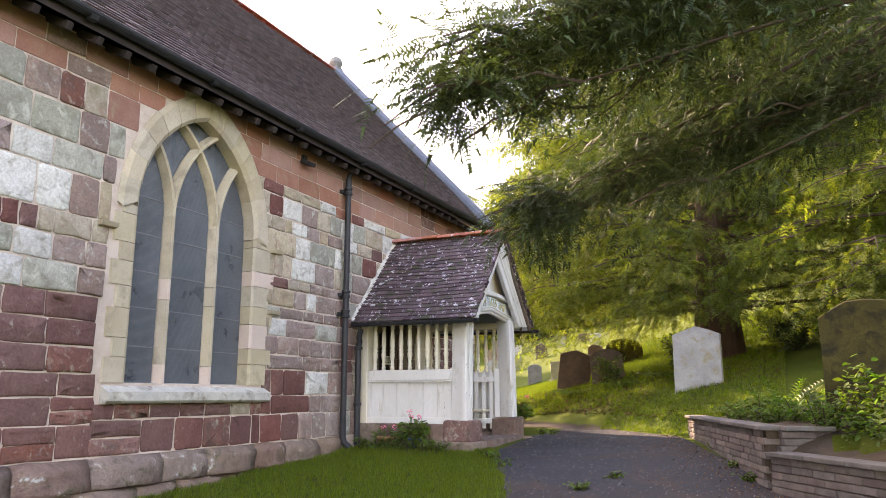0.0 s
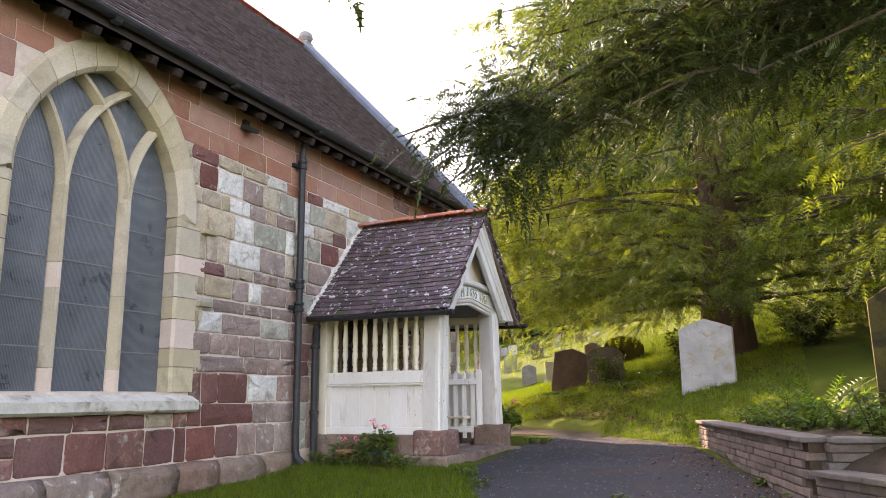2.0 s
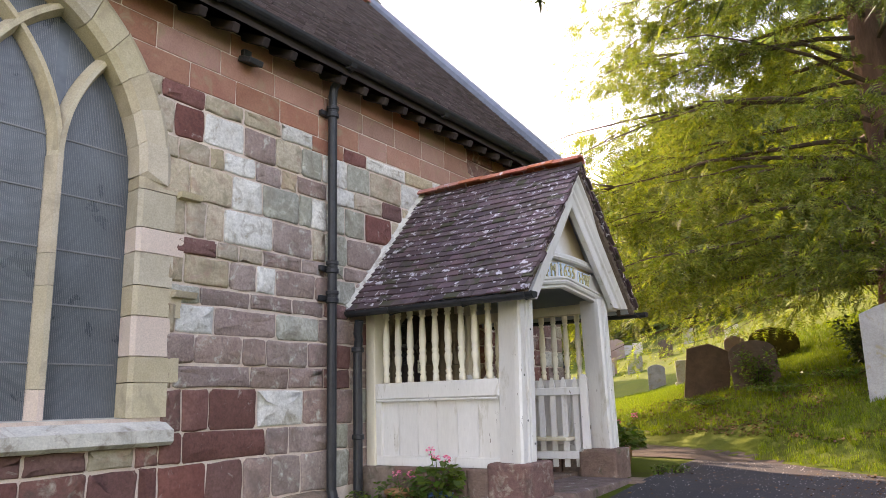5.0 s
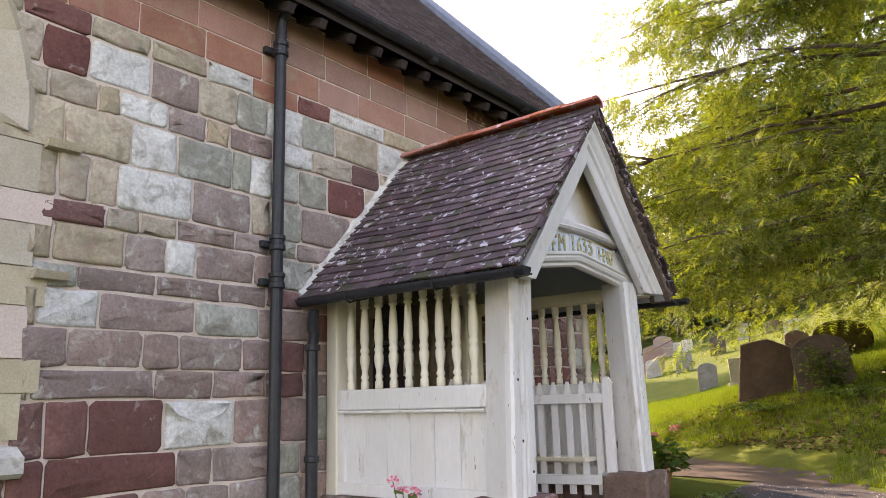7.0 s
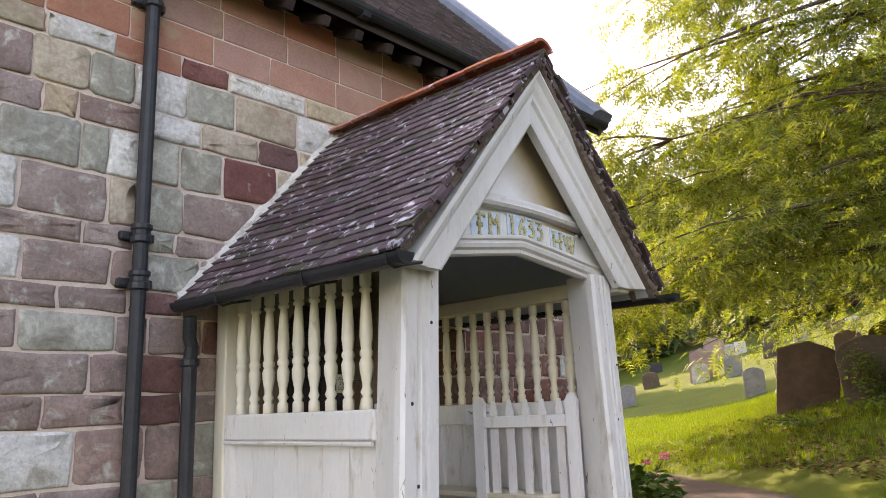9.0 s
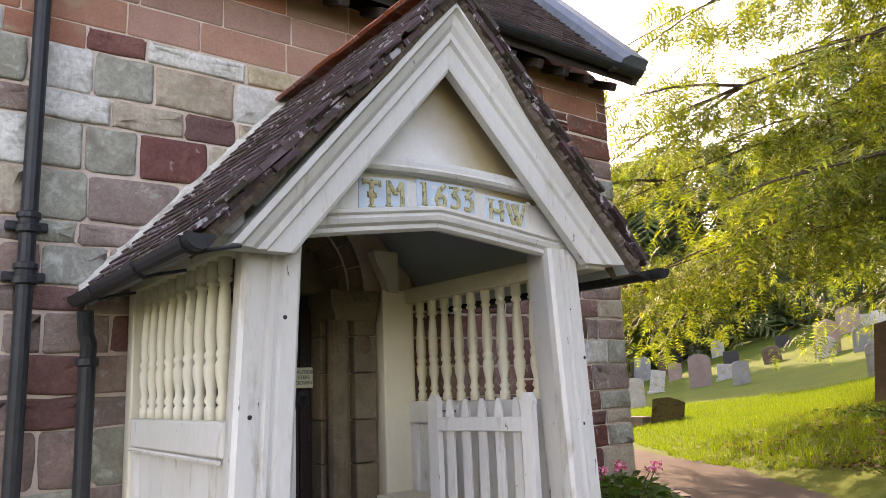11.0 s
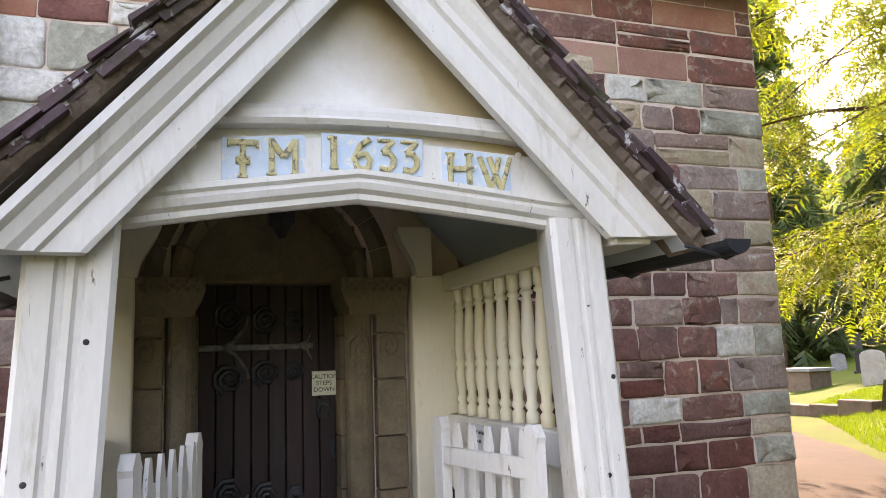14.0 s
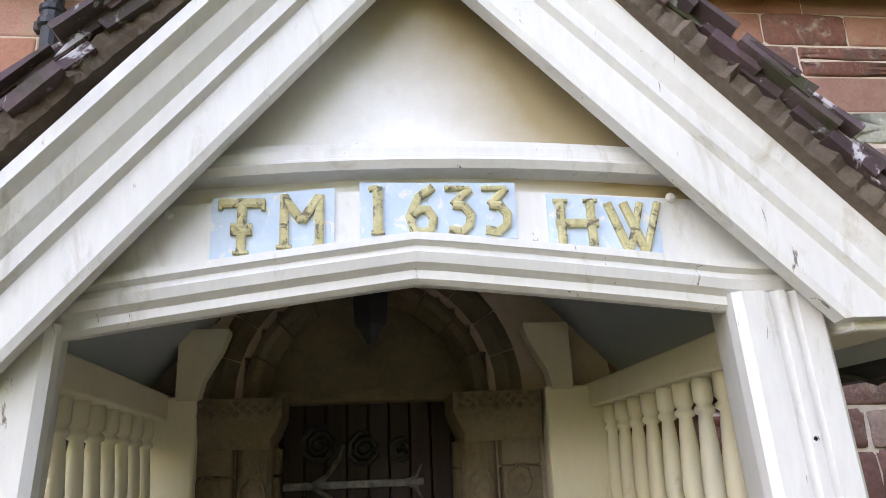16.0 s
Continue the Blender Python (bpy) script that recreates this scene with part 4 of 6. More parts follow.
random.seed(7)
NEEDLE = frond(5, 0.26, 0.11, 0.08, 0.45)
NEEDLE_FINE = frond(11, 0.25, 0.042, 0.06, 0.4)
yew_base = (4.9, 20.9, ground_z(4.9, 20.9))
conifer("yew_tree", yew_base, 15.0, 1.2, 8.5, 130, "large spreading yew tree on the churchyard bank", "yew", NEEDLE, 130, 1.0, 0.52, 1.1, squash=0.7, most=84000, reach=1.0, curtain=0.8)
side_base = (10.2, 15.6, ground_z(10.2, 15.6))
conifer("yew_tree", side_base, 10.5, 1.0, 4.0, 80, "yellow-green yew tree beyond the flower bed", "yew", NEEDLE, 80, 1.0, 0.35, 1.1, squash=0.8, most=12000, reach=0.8, near=12.4)


def overhang():
    """The near yew beside the path, its trunk behind the planter and its low limbs reaching out over the walk."""
    base = (11.2, 7.4, ground_z(11.2, 7.4))
    tree = thing("yew_tree", base, "yew tree, coloured as shaded, whose low limbs hang over the path", "tree")
    bm = bmesh.new()
    b = Vector(base)
    tube(bm, [b + Vector((0, 0, -0.3 + 9.5 * k / 6)) for k in range(7)], [0.7 - 0.09 * k for k in range(7)], 12)
    part("trunk", bm, "bark", tree, "fluted red-brown trunk", True)
    mats = []
    lb = bmesh.new()
    # tips: how many, then the reach of x, y and z
    for n, xs, ys, zs in ((8, (5.15, 5.7), (3.05, 3.4), (3.2, 3.45)), (4, (5.4, 6.4), (3.2, 4.2), (3.2, 3.7)), (8, (4.95, 5.4), (4.9, 5.6), (2.9, 3.15)), (6, (5.3, 6.6), (4.8, 6.2), (3.0, 3.7)),
                          (8, (5.0, 6.2), (6.2, 8.6), (3.5, 4.4)), (6, (5.0, 6.6), (3.6, 7.6), (4.0, 5.2)), (3, (5.0, 7.0), (3.4, 7.6), (5.4, 6.8))):
        for k in range(n):
            e = Vector((random.uniform(*xs), random.uniform(*ys), random.uniform(*zs)))
            s = b + Vector((0, 0, random.uniform(2.4, 4.2) + 0.5 * (e.z - 3.0)))
            path = limb_path(s, e, 0.45, 9, 0.16)
            path = [p + Vector((0, 0, 0.09 * (e - s).length * (i / 8) ** 2)) for i, p in enumerate(path)]
            tube(lb, path, [max(0.006, 0.055 * (1 - i / 8.4)) for i in range(len(path))], 5, False)
            dress_limb(path[5:], mats, 80, 0.85, 0.45, 0.8, 0.34, 7)
            for _ in range(5):
                i = random.randint(6, len(path) - 1)
                d = path[i] - path[i - 1]
                a2 = math.atan2(d.y, d.x) + random.choice((-1, 1)) * random.uniform(0.3, 0.9)
                rr = random.uniform(0.35, 0.8)
                p2 = limb_path(path[i], path[i] + Vector((math.cos(a2) * rr, math.sin(a2) * rr, -0.25 * rr)), 0.04, 5, 0.05)
                if p2[-1].x < 4.65 or p2[-1].y < 2.6:
                    continue
                tube(lb, p2, [0.014, 0.011, 0.008, 0.006, 0.004], 4, False)
                dress_limb(p2, mats, 80, 0.8, 0.25, 0.8, 0.3, 7)
    part("branch", lb, "twig", tree)["kind"] = "stuff"
    mats = [m for m in mats if m[0][3] > (5.1 if m[1][3] < 4.2 else 4.88) and m[1][3] > 2.6 and m[2][3] > (2.92 if m[1][3] < 3.9 else 2.62)]
    if len(mats) > 21000:
        mats = random.sample(mats, 21000)
    # near sprays take the darkened needle colour, which stands in for their shade
    scatter("crown", NEEDLE_FINE, mats, "yewdark", tree, "feathery needle sprays coloured dark as in shade")


overhang()


def far_tree(x, y, h, r, conic):
    z = ground_z(x, y)
    tree = thing("tree", (x, y, z - 0.2), "hazy green tree on the wooded hillside" if not conic else "tall dark fir tree on the hillside", "tree", "trees on the hillside")
    bm = bmesh.new()
    tube(bm, [(x, y, z - 0.3), (x + 0.1, y, z + h * 0.5), (x, y, z + h * 0.95)], [r * 0.08, r * 0.06, 0.02], 8)
    part("trunk", bm, "bark", tree)
    mats = []
    for _ in range(int(440 * (1.2 if conic else 1))):
        u = random.random() ** 0.8
        rr = r * ((1 - u) * 0.9 + 0.08 if conic else math.sqrt(max(0.12, 1 - (1.7 * u - 0.65) ** 2)))
        a = random.uniform(0, math.tau)
        q = rr * random.uniform(0.55, 1.05) * (1 + 0.25 * noise.noise((a * 1.3, u * 5, x)))
        p = (x + math.cos(a) * q, y + math.sin(a) * q, z + h * (0.02 + 0.98 * u))
        mats.append(spray_matrix(p, (math.cos(a), math.sin(a)), random.uniform(0, 1.0), r * random.uniform(0.8, 1.5), random.uniform(-0.8, 0.8)))
    scatter("crown", frond(6, 0.4, 0.26, 0.12), mats, "farleaf", tree)


random.seed(11)
for k in range(26):
    a = radians(18 + 50 * random.random())
    rr = random.uniform(48, 95)
    far_tree(5 - math.sin(a) * rr, 10 + math.cos(a) * rr, random.uniform(10, 16), random.uniform(3.5, 5.5), False)
for k in range(9):
    a = radians(-14 + 34 * (k + 0.5) / 9)
    rr = random.uniform(44, 60)
    far_tree(5 - math.sin(a) * rr, 10 + math.cos(a) * rr, random.uniform(12, 17), random.uniform(4.5, 6.0), False)
for x, y, h in ((-24, 39, 19), (-27, 42, 22), (-31, 41, 18)):
    far_tree(x, y, h, 3.0, True)


# ---- porch roof drainage ----
def porch_gutter(y, z, label):
    g = thing("gutter", (1.2, y, z), label, "gutter")
    bm = bmesh.new()
    gutter_run(bm, ((0.05, y, z + 0.01), (2.32, y, z - 0.005)), 0.06)
    part("trough", bm, "iron", g)
    part("stop_end", plate(bmesh.new(), [(y + 0.062 * math.cos(t), z + 0.062 * math.sin(t)) for t in [radians(180 + 18 * k) for k in range(11)]], 0, 2.32, 2.335), "iron", g)
    inward = 1 if y < PYM else -1
    for x in (0.65, 1.55, 2.25):
        bm = bmesh.new()
        tube(bm, [(x, y - 0.066 * inward, z), (x, y - 0.05 * inward, z - 0.05), (x, y, z - 0.07), (x, y + 0.06 * inward, z - 0.05), (x, y + 0.2 * inward, z - 0.02)], 0.009, 6)
        part("bracket", bm, "iron", g)
    return g


porch_gutter(10.60, 2.79, "black half-round gutter under the porch eaves")
porch_gutter(13.58, 2.845, "black half-round gutter under the porch eaves")
pipe2 = downpipe("downpipe", 0.14, 10.66, 0.86, 2.42, "short black downpipe beside the porch", [(0.16, 10.64, 2.56), (0.2, 10.62, 2.7)])
bm = bmesh.new()
lathe(bm, [(0.052, 0), (0.068, 0.01), (0.068, 0.05), (0.056, 0.06)], 12, (0.14, 10.66, 2.36))
part("collar", bm, "iron", pipe2)
part("collar", lathe(bmesh.new(), [(0.052, 0), (0.066, 0.01), (0.066, 0.05), (0.052, 0.06)], 12, (0.14, 10.66, 1.45)), "iron", pipe2)


# ---- lettering ----
def lettering(text, size, at, material, parent, extrude=0.004, align="CENTER", name="lettering", shear=0.0, rot=None):
    """Words facing +x, reading along +y, at a point of the wall they stand on."""
    cu = bpy.data.curves.new(name, "FONT")
    cu.body, cu.size, cu.extrude, cu.align_x, cu.align_y = text, size, extrude, align, "CENTER"
    tmp = new(name, cu)
    me = bpy.data.meshes.new_from_object(tmp)
    bpy.data.objects.remove(tmp)
    m = rot or Matrix(((0, 0, 1, 0), (1, 0, 0, 0), (0, 1, 0, 0), (0, 0, 0, 1)))
    me.transform(Matrix.Translation(at) @ m)
    me.materials.clear()
    return link_mesh(name, me, material, parent)


def stroke(bm, pts, w, x0, x1):
    """A flat letter stroke of width w along (y, z) points."""
    rings = []
    for i, p in enumerate(pts):
        a, b = pts[max(i - 1, 0)], pts[min(i + 1, len(pts) - 1)]
        d = Vector((b[0] - a[0], b[1] - a[1])).normalized()
        n = Vector((-d.y, d.x)) * w / 2
        rings.append([(x0, p[0] - n.x, p[1] - n.y), (x1 - 0.003, p[0] - n.x, p[1] - n.y), (x1, p[0] - n.x * 0.5, p[1] - n.y * 0.5), (x1, p[0] + n.x * 0.5, p[1] + n.y * 0.5), (x1 - 0.003, p[0] + n.x, p[1] + n.y), (x0, p[0] + n.x, p[1] + n.y)])
    return sweep(bm, None, rings)


def glyph(ch, y, z, h):
    """A carved serif capital or figure; y, z is its lower left corner."""
    bm = bmesh.new()
    w = 0.023
    x0, x1 = 1.962, 1.974
    def st(pts, ww=w, dx=0.0):
        stroke(bm, [(y + a * h, z + b * h) for a, b in pts], ww, x0, x1 + dx)
    def serif(a, b, half=0.13, dx=0.001):
        st([(a - half, b), (a + half, b)], 0.010, dx)
    if ch == "T":
        st([(0.38, 0), (0.38, 0.95)])
        st([(0.0, 0.93), (0.76, 0.93)], w, 0.001)
        st([(0.2, 0.45), (0.56, 0.45)], 0.03, 0.002)
        serif(0.38, 0.03)
        st([(0.02, 0.8), (0.02, 0.98)], 0.01, 0.002)
        st([(0.74, 0.8), (0.74, 0.98)], 0.01, 0.002)
    elif ch == "M":
        st([(0.12, 0), (0.12, 0.98)])
        st([(0.72, 0), (0.72, 0.98)])
        st([(0.1, 0.95), (0.42, 0.5)], w, 0.001)
        st([(0.42, 0.5), (0.72, 0.95)], w, 0.002)
        serif(0.12, 0.03)
        serif(0.72, 0.03)
    elif ch == "1":
        st([(0.2, 0), (0.2, 0.98)], w * 1.1)
        serif(0.2, 0.03)
        st([(0.03, 0.92), (0.2, 0.97)], 0.014, 0.001)
    elif ch == "6":
        st([(0.55, 0.98), (0.25, 0.75), (0.08, 0.35), (0.15, 0.1), (0.32, 0.02), (0.5, 0.1), (0.55, 0.32), (0.44, 0.5), (0.28, 0.5), (0.14, 0.4)], w)
    elif ch == "3":
        st([(0.05, 0.95), (0.55, 0.95)], 0.013, 0.001)
        st([(0.55, 0.95), (0.2, 0.6)], w * 0.9)
        st([(0.2, 0.6), (0.42, 0.58), (0.55, 0.4), (0.52, 0.18), (0.36, 0.04), (0.1, 0.08)], w, 0.002)
    elif ch == "H":
        st([(0.1, 0), (0.1, 0.98)])
        st([(0.66, 0), (0.66, 0.98)])
        st([(0.0, 0.52), (0.78, 0.52)], w, 0.001)
        for a in (0.1, 0.66):
            serif(a, 0.03)
            serif(a, 0.95)
    elif ch == "W":
        st([(0.0, 0.97), (0.34, 0.02)])
        st([(0.34, 0.02), (0.62, 0.97)], w * 0.8, 0.001)
        st([(0.3, 0.97), (0.64, 0.02)], w, 0.002)
        st([(0.64, 0.02), (0.95, 0.97)], w * 0.8, 0.003)
    return bm


def datestone():
    """The three painted panels on the beam, with their letters."""
    base = 3.065
    for y0, y1, tilt, word in ((11.555, 11.865, 0.05, "TM"), (11.93, 12.345, 0.0, "1633"), (12.43, 12.74, -0.03, "HW")):
        zc = base + camber((y0 + y1) / 2) * 0.55 - 0.006 + (0.024 if word == "1633" else 0.0)
        tall = 0.158 if word == "1633" else 0.172
        bm = bmesh.new()
        plate(bm, [(y0, zc - tilt * 0.3), (y1, zc + tilt * 0.3), (y1, zc + tall + tilt * 0.3), (y0, zc + tall - tilt * 0.3)], 0, 1.95, 1.962)
        panel = part("name_panel", bm, "blue", porch, "pale blue panel with worn gold characters")
        n = len(word)
        for i, ch in enumerate(word):
            step = (y1 - y0 - 0.02) / n
            y = y0 + 0.02 + i * step
            part("letter", glyph(ch, y, zc + 0.012 + tilt * ((i + 0.5) / n - 0.5) * 0.6, tall - 0.024), "gold", panel, "raised worn gold " + ("figure" if ch.isdigit() else "letter"))


datestone()
for y, z in ((11.45, 3.21), (11.38, 3.20), (12.78, 3.255), (12.86, 3.255)):
    part("peg", turned(lathe(bmesh.new(), [(0.013, 0), (0.015, 0.008), (0.008, 0.016)], 8), Matrix.Translation((1.955, y, z)) @ Matrix.Rotation(radians(90), 4, "Y")), "white", porch)

# ---- porch stonework ----
base_wall = thing("stone_plinth", (1.0, 11.0, 0.6), "low worn grey stone base under the porch side", "stone base")
for y0, y1 in ((10.86, 11.14), (12.98, 13.26)):
    x = 0.02
    k = 0
    while x < 1.6:
        w = (0.42, 0.55, 0.36, 0.48)[k % 4]
        part("stone", boxed((x + 0.004, y0 + 0.01 * (k % 2), 0.84), (min(x + w, 1.62) - 0.004, y1, 1.168), 0.02), "plinth", base_wall)
        part("stone", boxed((x - 0.01, y0 - 0.02, 0.45), (min(x + w * 0.9, 1.62), y1, 0.835), 0.025), "plinth", base_wall)
        x += w
        k += 1


def pad_stone(a, b, material, label):
    t = thing("pad_stone", ((a[0] + b[0]) / 2, (a[1] + b[1]) / 2, a[2]), label, "stone block", "pad stones under the porch posts")
    bm = boxed(a, b, 0.03)
    for v in bm.verts:
        v.co += Vector((noise.noise(v.co * 7), noise.noise(v.co * 7 + Vector((3, 0, 0))), noise.noise(v.co * 7 + Vector((0, 5, 0))))) * 0.012
    part("block", bm, material, t)


pad_stone((1.62, 10.80, 0.90), (2.08, 11.32, 1.235), "r", "dark red stone block under the porch post")
pad_stone((1.50, 10.72, 0.62), (2.16, 11.36, 0.905), "plinth", "worn pale stone footing of the porch")
pad_stone((1.64, 12.83, 0.80), (2.10, 13.30, 1.235), "plinth", "grey stone block under the porch post")
step_ob = thing("porch_step", (2.0, 12.08, 0.8), "worn stone doorstep of the porch", "step")
part("slab", boxed((1.55, 11.33, 0.78), (2.28, 12.82, 0.93), 0.02), "plinth", step_ob)
part("slab", boxed((2.10, 12.7, 0.76), (2.45, 13.35, 0.90), 0.03), "plinth", step_ob)
setting(part("porch_floor", boxed((-0.3, 11.14, 0.7), (1.56, 12.98, 0.955), 0.004), "plinth"), "worn stone floor of the porch", "floor")

# ---- doorway ----
DC = 11.97
surround = thing("door_surround", (0, DC, 0.95), "carved buff Romanesque stone doorway with a round arch", "doorway")


def door_jamb(side):
    """Carved pier, round shaft and flared capital on one side of the doorway."""
    def yy(d):
        return DC + side * d
    z = 0.95
    k = 0
    while z < 2.7:
        h = min((0.36, 0.29, 0.33)[k % 3], 2.715 - z)
        if 2.715 - z - h < 0.08:
            h = 2.715 - z
        ys = sorted((yy(0.64), yy(0.84)))
        part("pier_stone", boxed((-0.05, ys[0] + 0.003, z + 0.003), (0.085 + 0.01 * (k % 2), ys[1], z + h - 0.003), 0.012), "carved", surround)
        ys = sorted((yy(0.44), yy(0.52)))
        part("jamb_stone", boxed((-0.3, ys[0], z + 0.003), (-0.10, ys[1], z + h - 0.003), 0.008), "carved", surround)
        z += h
        k += 1
    part("shaft", tube(bmesh.new(), [(-0.005, yy(0.545), 0.95), (-0.005, yy(0.545), 2.72)], 0.088, 14), "carved", surround)
    rings = []
    for z, lo, x1 in ((2.70, 0.47, 0.09), (2.745, 0.465, 0.10), (2.80, 0.43, 0.125), (2.85, 0.41, 0.14), (2.935, 0.41, 0.14)):
        ys = (yy(lo), yy(0.85))
        rings.append([(-0.3, ys[0], z), (x1, ys[0], z), (x1, ys[1], z), (-0.3, ys[1], z)])
    cap = part("capital", sweep(bmesh.new(), None, rings), "carved", surround, "flared capital with diaper carving")
    for i in range(7):
        for j in range(3):
            q = turned(lathe(bmesh.new(), [(0.02, 0), (0.014, 0.008), (0.002, 0.014)], 4), Matrix.Translation((0.138, yy(0.45 + i * 0.058 + 0.029 * (j % 2)), 2.862 + j * 0.026)) @ Matrix.Rotation(radians(90), 4, "Y"))
            part("boss", q, "carved", cap)
    # spiral carvings on the upper pier
    for zc, d in ((2.5, 0.74), (2.48, 0.54)):
        pts = [(0.095 if d > 0.6 else 0.075, yy(d) + (0.012 + 0.006 * t) * math.cos(t * 0.9), zc + (0.016 + 0.0085 * t) * math.sin(t * 0.9)) for t in range(12)]
        part("spiral_carving", tube(bmesh.new(), pts, 0.009, 5), "carved", surround)


door_jamb(-1)
door_jamb(1)


def arch_ring(r0, r1, x0, x1, n, name):
    for k in range(n):
        a0, a1 = math.pi * k / n + 0.006, math.pi * (k + 1) / n - 0.006
        rings = []
        for a in (a0, (a0 + a1) / 2, a1):
            c, s = -math.cos(a), math.sin(a)
            rm = (r0 + r1) / 2
            sec = [(x0, r0), ((x0 + x1) / 2, r0), (x1, r0 + (r1 - r0) * 0.25), (x1 + 0.02, rm), (x1, r1 - (r1 - r0) * 0.25), ((x0 + x1) / 2, r1), (x0, r1)]
            rings.append([(x, DC + c * r, 2.94 + s * r) for x, r in sec])
        part(name, sweep(bmesh.new(), None, rings), "carved", surround)


arch_ring(0.50, 0.64, -0.25, 0.05, 9, "arch_stone")
arch_ring(0.645, 0.80, -0.05, 0.03, 11, "hood_stone")


def tympanum():
    bm = bmesh.new()
    n = 22
    grid = {}
    for i in range(n + 1):
        for j in range(n // 2 + 1):
            y, z = -0.5 + i / n, 0.5 * j / (n // 2)
            r = math.hypot(y, z)
            if r > 0.505:
                y, z = y * 0.505 / r, z * 0.505 / r
            relief = 0.03 * noise.noise((y * 7, z * 7, 2)) + 0.015 * noise.noise((y * 16, z * 16, 5)) + (0.02 if z < 0.06 else 0)
            grid[i, j] = bm.verts.new((-0.12 + relief, DC + y, 2.94 + z))
    for i in range(n):
        for j in range(n // 2):
            f = [grid[i, j], grid[i + 1, j], grid[i + 1, j + 1], grid[i, j + 1]]
            try:
                bm.faces.new(f)
            except ValueError:
                pass
    part("tympanum", bm, "carved", surround, "weathered carved stone tympanum", True)
    part("door_head", boxed((-0.34, DC - 0.5, 2.925), (-0.10, DC + 0.5, 3.0), 0.015), "carved", surround)


tympanum()
door = thing("door_1", (-0.24, DC, 0.95), "closed dark oak plank church door with scrolled iron hinges", "door")
door["kind"] = "structure"
for k in range(8):
    y0 = DC - 0.44 + 0.88 * k / 8
    part("plank", boxed((-0.30, y0 + 0.004, 0.955), (-0.245, y0 + 0.106, 2.93), 0.006), "oak", door)


def scroll(y, z, r, turns, way, start=0.0):
    return [(-0.232, y + way * (r * (1 - 0.8 * k / 18)) * math.cos(start + turns * math.tau * k / 18), z + (r * (1 - 0.8 * k / 18)) * math.sin(start + turns * math.tau * k / 18)) for k in range(19)]


M["worniron"] = surface("worn_iron", (0.06, 0.06, 0.065), (0.20, 0.195, 0.19), 20, 90, 0.5, 0.4, 0.003, metal=0.3)
for hz in (2.52, 1.40):
    hinge = part("hinge_strap", boxed((-0.246, 11.53, hz - 0.02), (-0.226, 12.26, hz + 0.02), 0.006), "worniron", door, "worn iron strap hinge with scrolls")
    for way in (-1, 1):
        part("hinge_arm", tube(bmesh.new(), [(-0.234, 11.68, hz), (-0.232, 11.76, hz + way * 0.05), (-0.232, 11.82, hz + way * 0.13), (-0.232, 11.84, hz + way * 0.2)], [0.018, 0.016, 0.013, 0.01], 6), "worniron", hinge)
        for y, dz, r in ((11.72, 0.2, 0.10), (11.95, 0.17, 0.09), (12.14, 0.16, 0.06)):
            part("hinge_scroll", tube(bmesh.new(), scroll(y, hz + way * dz, r, 2.2, way, way * 1.2), 0.017, 6), "iron", hinge)
        part("hinge_tip", tube(bmesh.new(), [(-0.232, 12.16, hz), (-0.232, 12.22, hz + way * 0.03), (-0.232, 12.25, hz + way * 0.09)], [0.012, 0.012, 0.006], 6), "worniron", hinge)
ring_pts = [(-0.225 + 0.006 * math.sin(k), 12.32 + 0.038 * math.cos(k * math.tau / 14), 2.09 + 0.045 * math.sin(k * math.tau / 14)) for k in range(15)]
part("ring_handle", tube(bmesh.new(), ring_pts, 0.012, 6), "iron", door)
part("handle_plate", boxed((-0.248, 12.28, 2.12), (-0.236, 12.37, 2.17), 0.01), "iron", door)
part("latch", boxed((-0.248, 12.37, 1.78), (-0.236, 12.40, 1.90), 0.006), "iron", door)
sign = thing("caution_sign", (-0.23, 12.33, 2.19), "small cream warning sign with black capitals on the door", "sign")
plate_ob = part("sign_plate", boxed((-0.240, 12.25, 2.19), (-0.232, 12.41, 2.35), 0.003), "sign", sign)
for word, z in (("CAUTION", 2.312), ("STEPS", 2.27), ("DOWN", 2.228)):
    lettering(word, 0.042, (-0.231, 12.33, z), "ink", sign, 0.0008)

# ---- porch inside ----
for y, s in ((11.13, 1), (12.92, -1)):
    rings = []
    for z, dy in ((2.93, 0.0), (3.02, 0.02), (3.16, 0.10), (3.24, 0.13), (3.26, 0.13)):
        rings.append([(0.10, y - s * 0.05, z), (0.20, y - s * 0.05, z), (0.20, y + s * (0.05 + dy), z), (0.10, y + s * (0.05 + dy), z)])
    part("corbel_bracket", sweep(bmesh.new(), None, rings), "cream", porch)
for y0, y1 in ((10.78, 10.90), (13.18, 13.36)):
    part("plate_end", boxed((1.7, y0, 2.86), (2.05, y1, 2.985), 0.012), "white", porch)
part("bench", boxed((0.2, 12.72, 1.33), (1.55, 13.05, 1.37), 0.006), "cream", porch)
lantern = thing("lantern", (0.35, 11.98, 3.2), "dark hanging lantern under the porch roof", "lantern")
bm = bmesh.new()
lathe(bm, [(0.02, 0), (0.06, 0.07), (0.085, 0.09), (0.1, 0.3), (0.11, 0.31), (0.03, 0.4)], 6, (0.35, 11.98, 3.14))
part("case", bm, "iron", lantern)
part("hanger", tube(bmesh.new(), [(0.35, 11.98, 3.52), (0.35, 11.98, 4.25)], 0.008, 6), "iron", lantern)
notice = thing("notice", (0.92, 13.02, 1.72), "white printed notice fixed to the boarding", "notice")
part("sheet", boxed((0.55, 13.035, 1.88), (0.85, 13.045, 2.02)), "paper", notice)
NOTE = Matrix(((1, 0, 0, 0), (0, 0, -1, 0), (0, 1, 0, 0), (0, 0, 0, 1)))
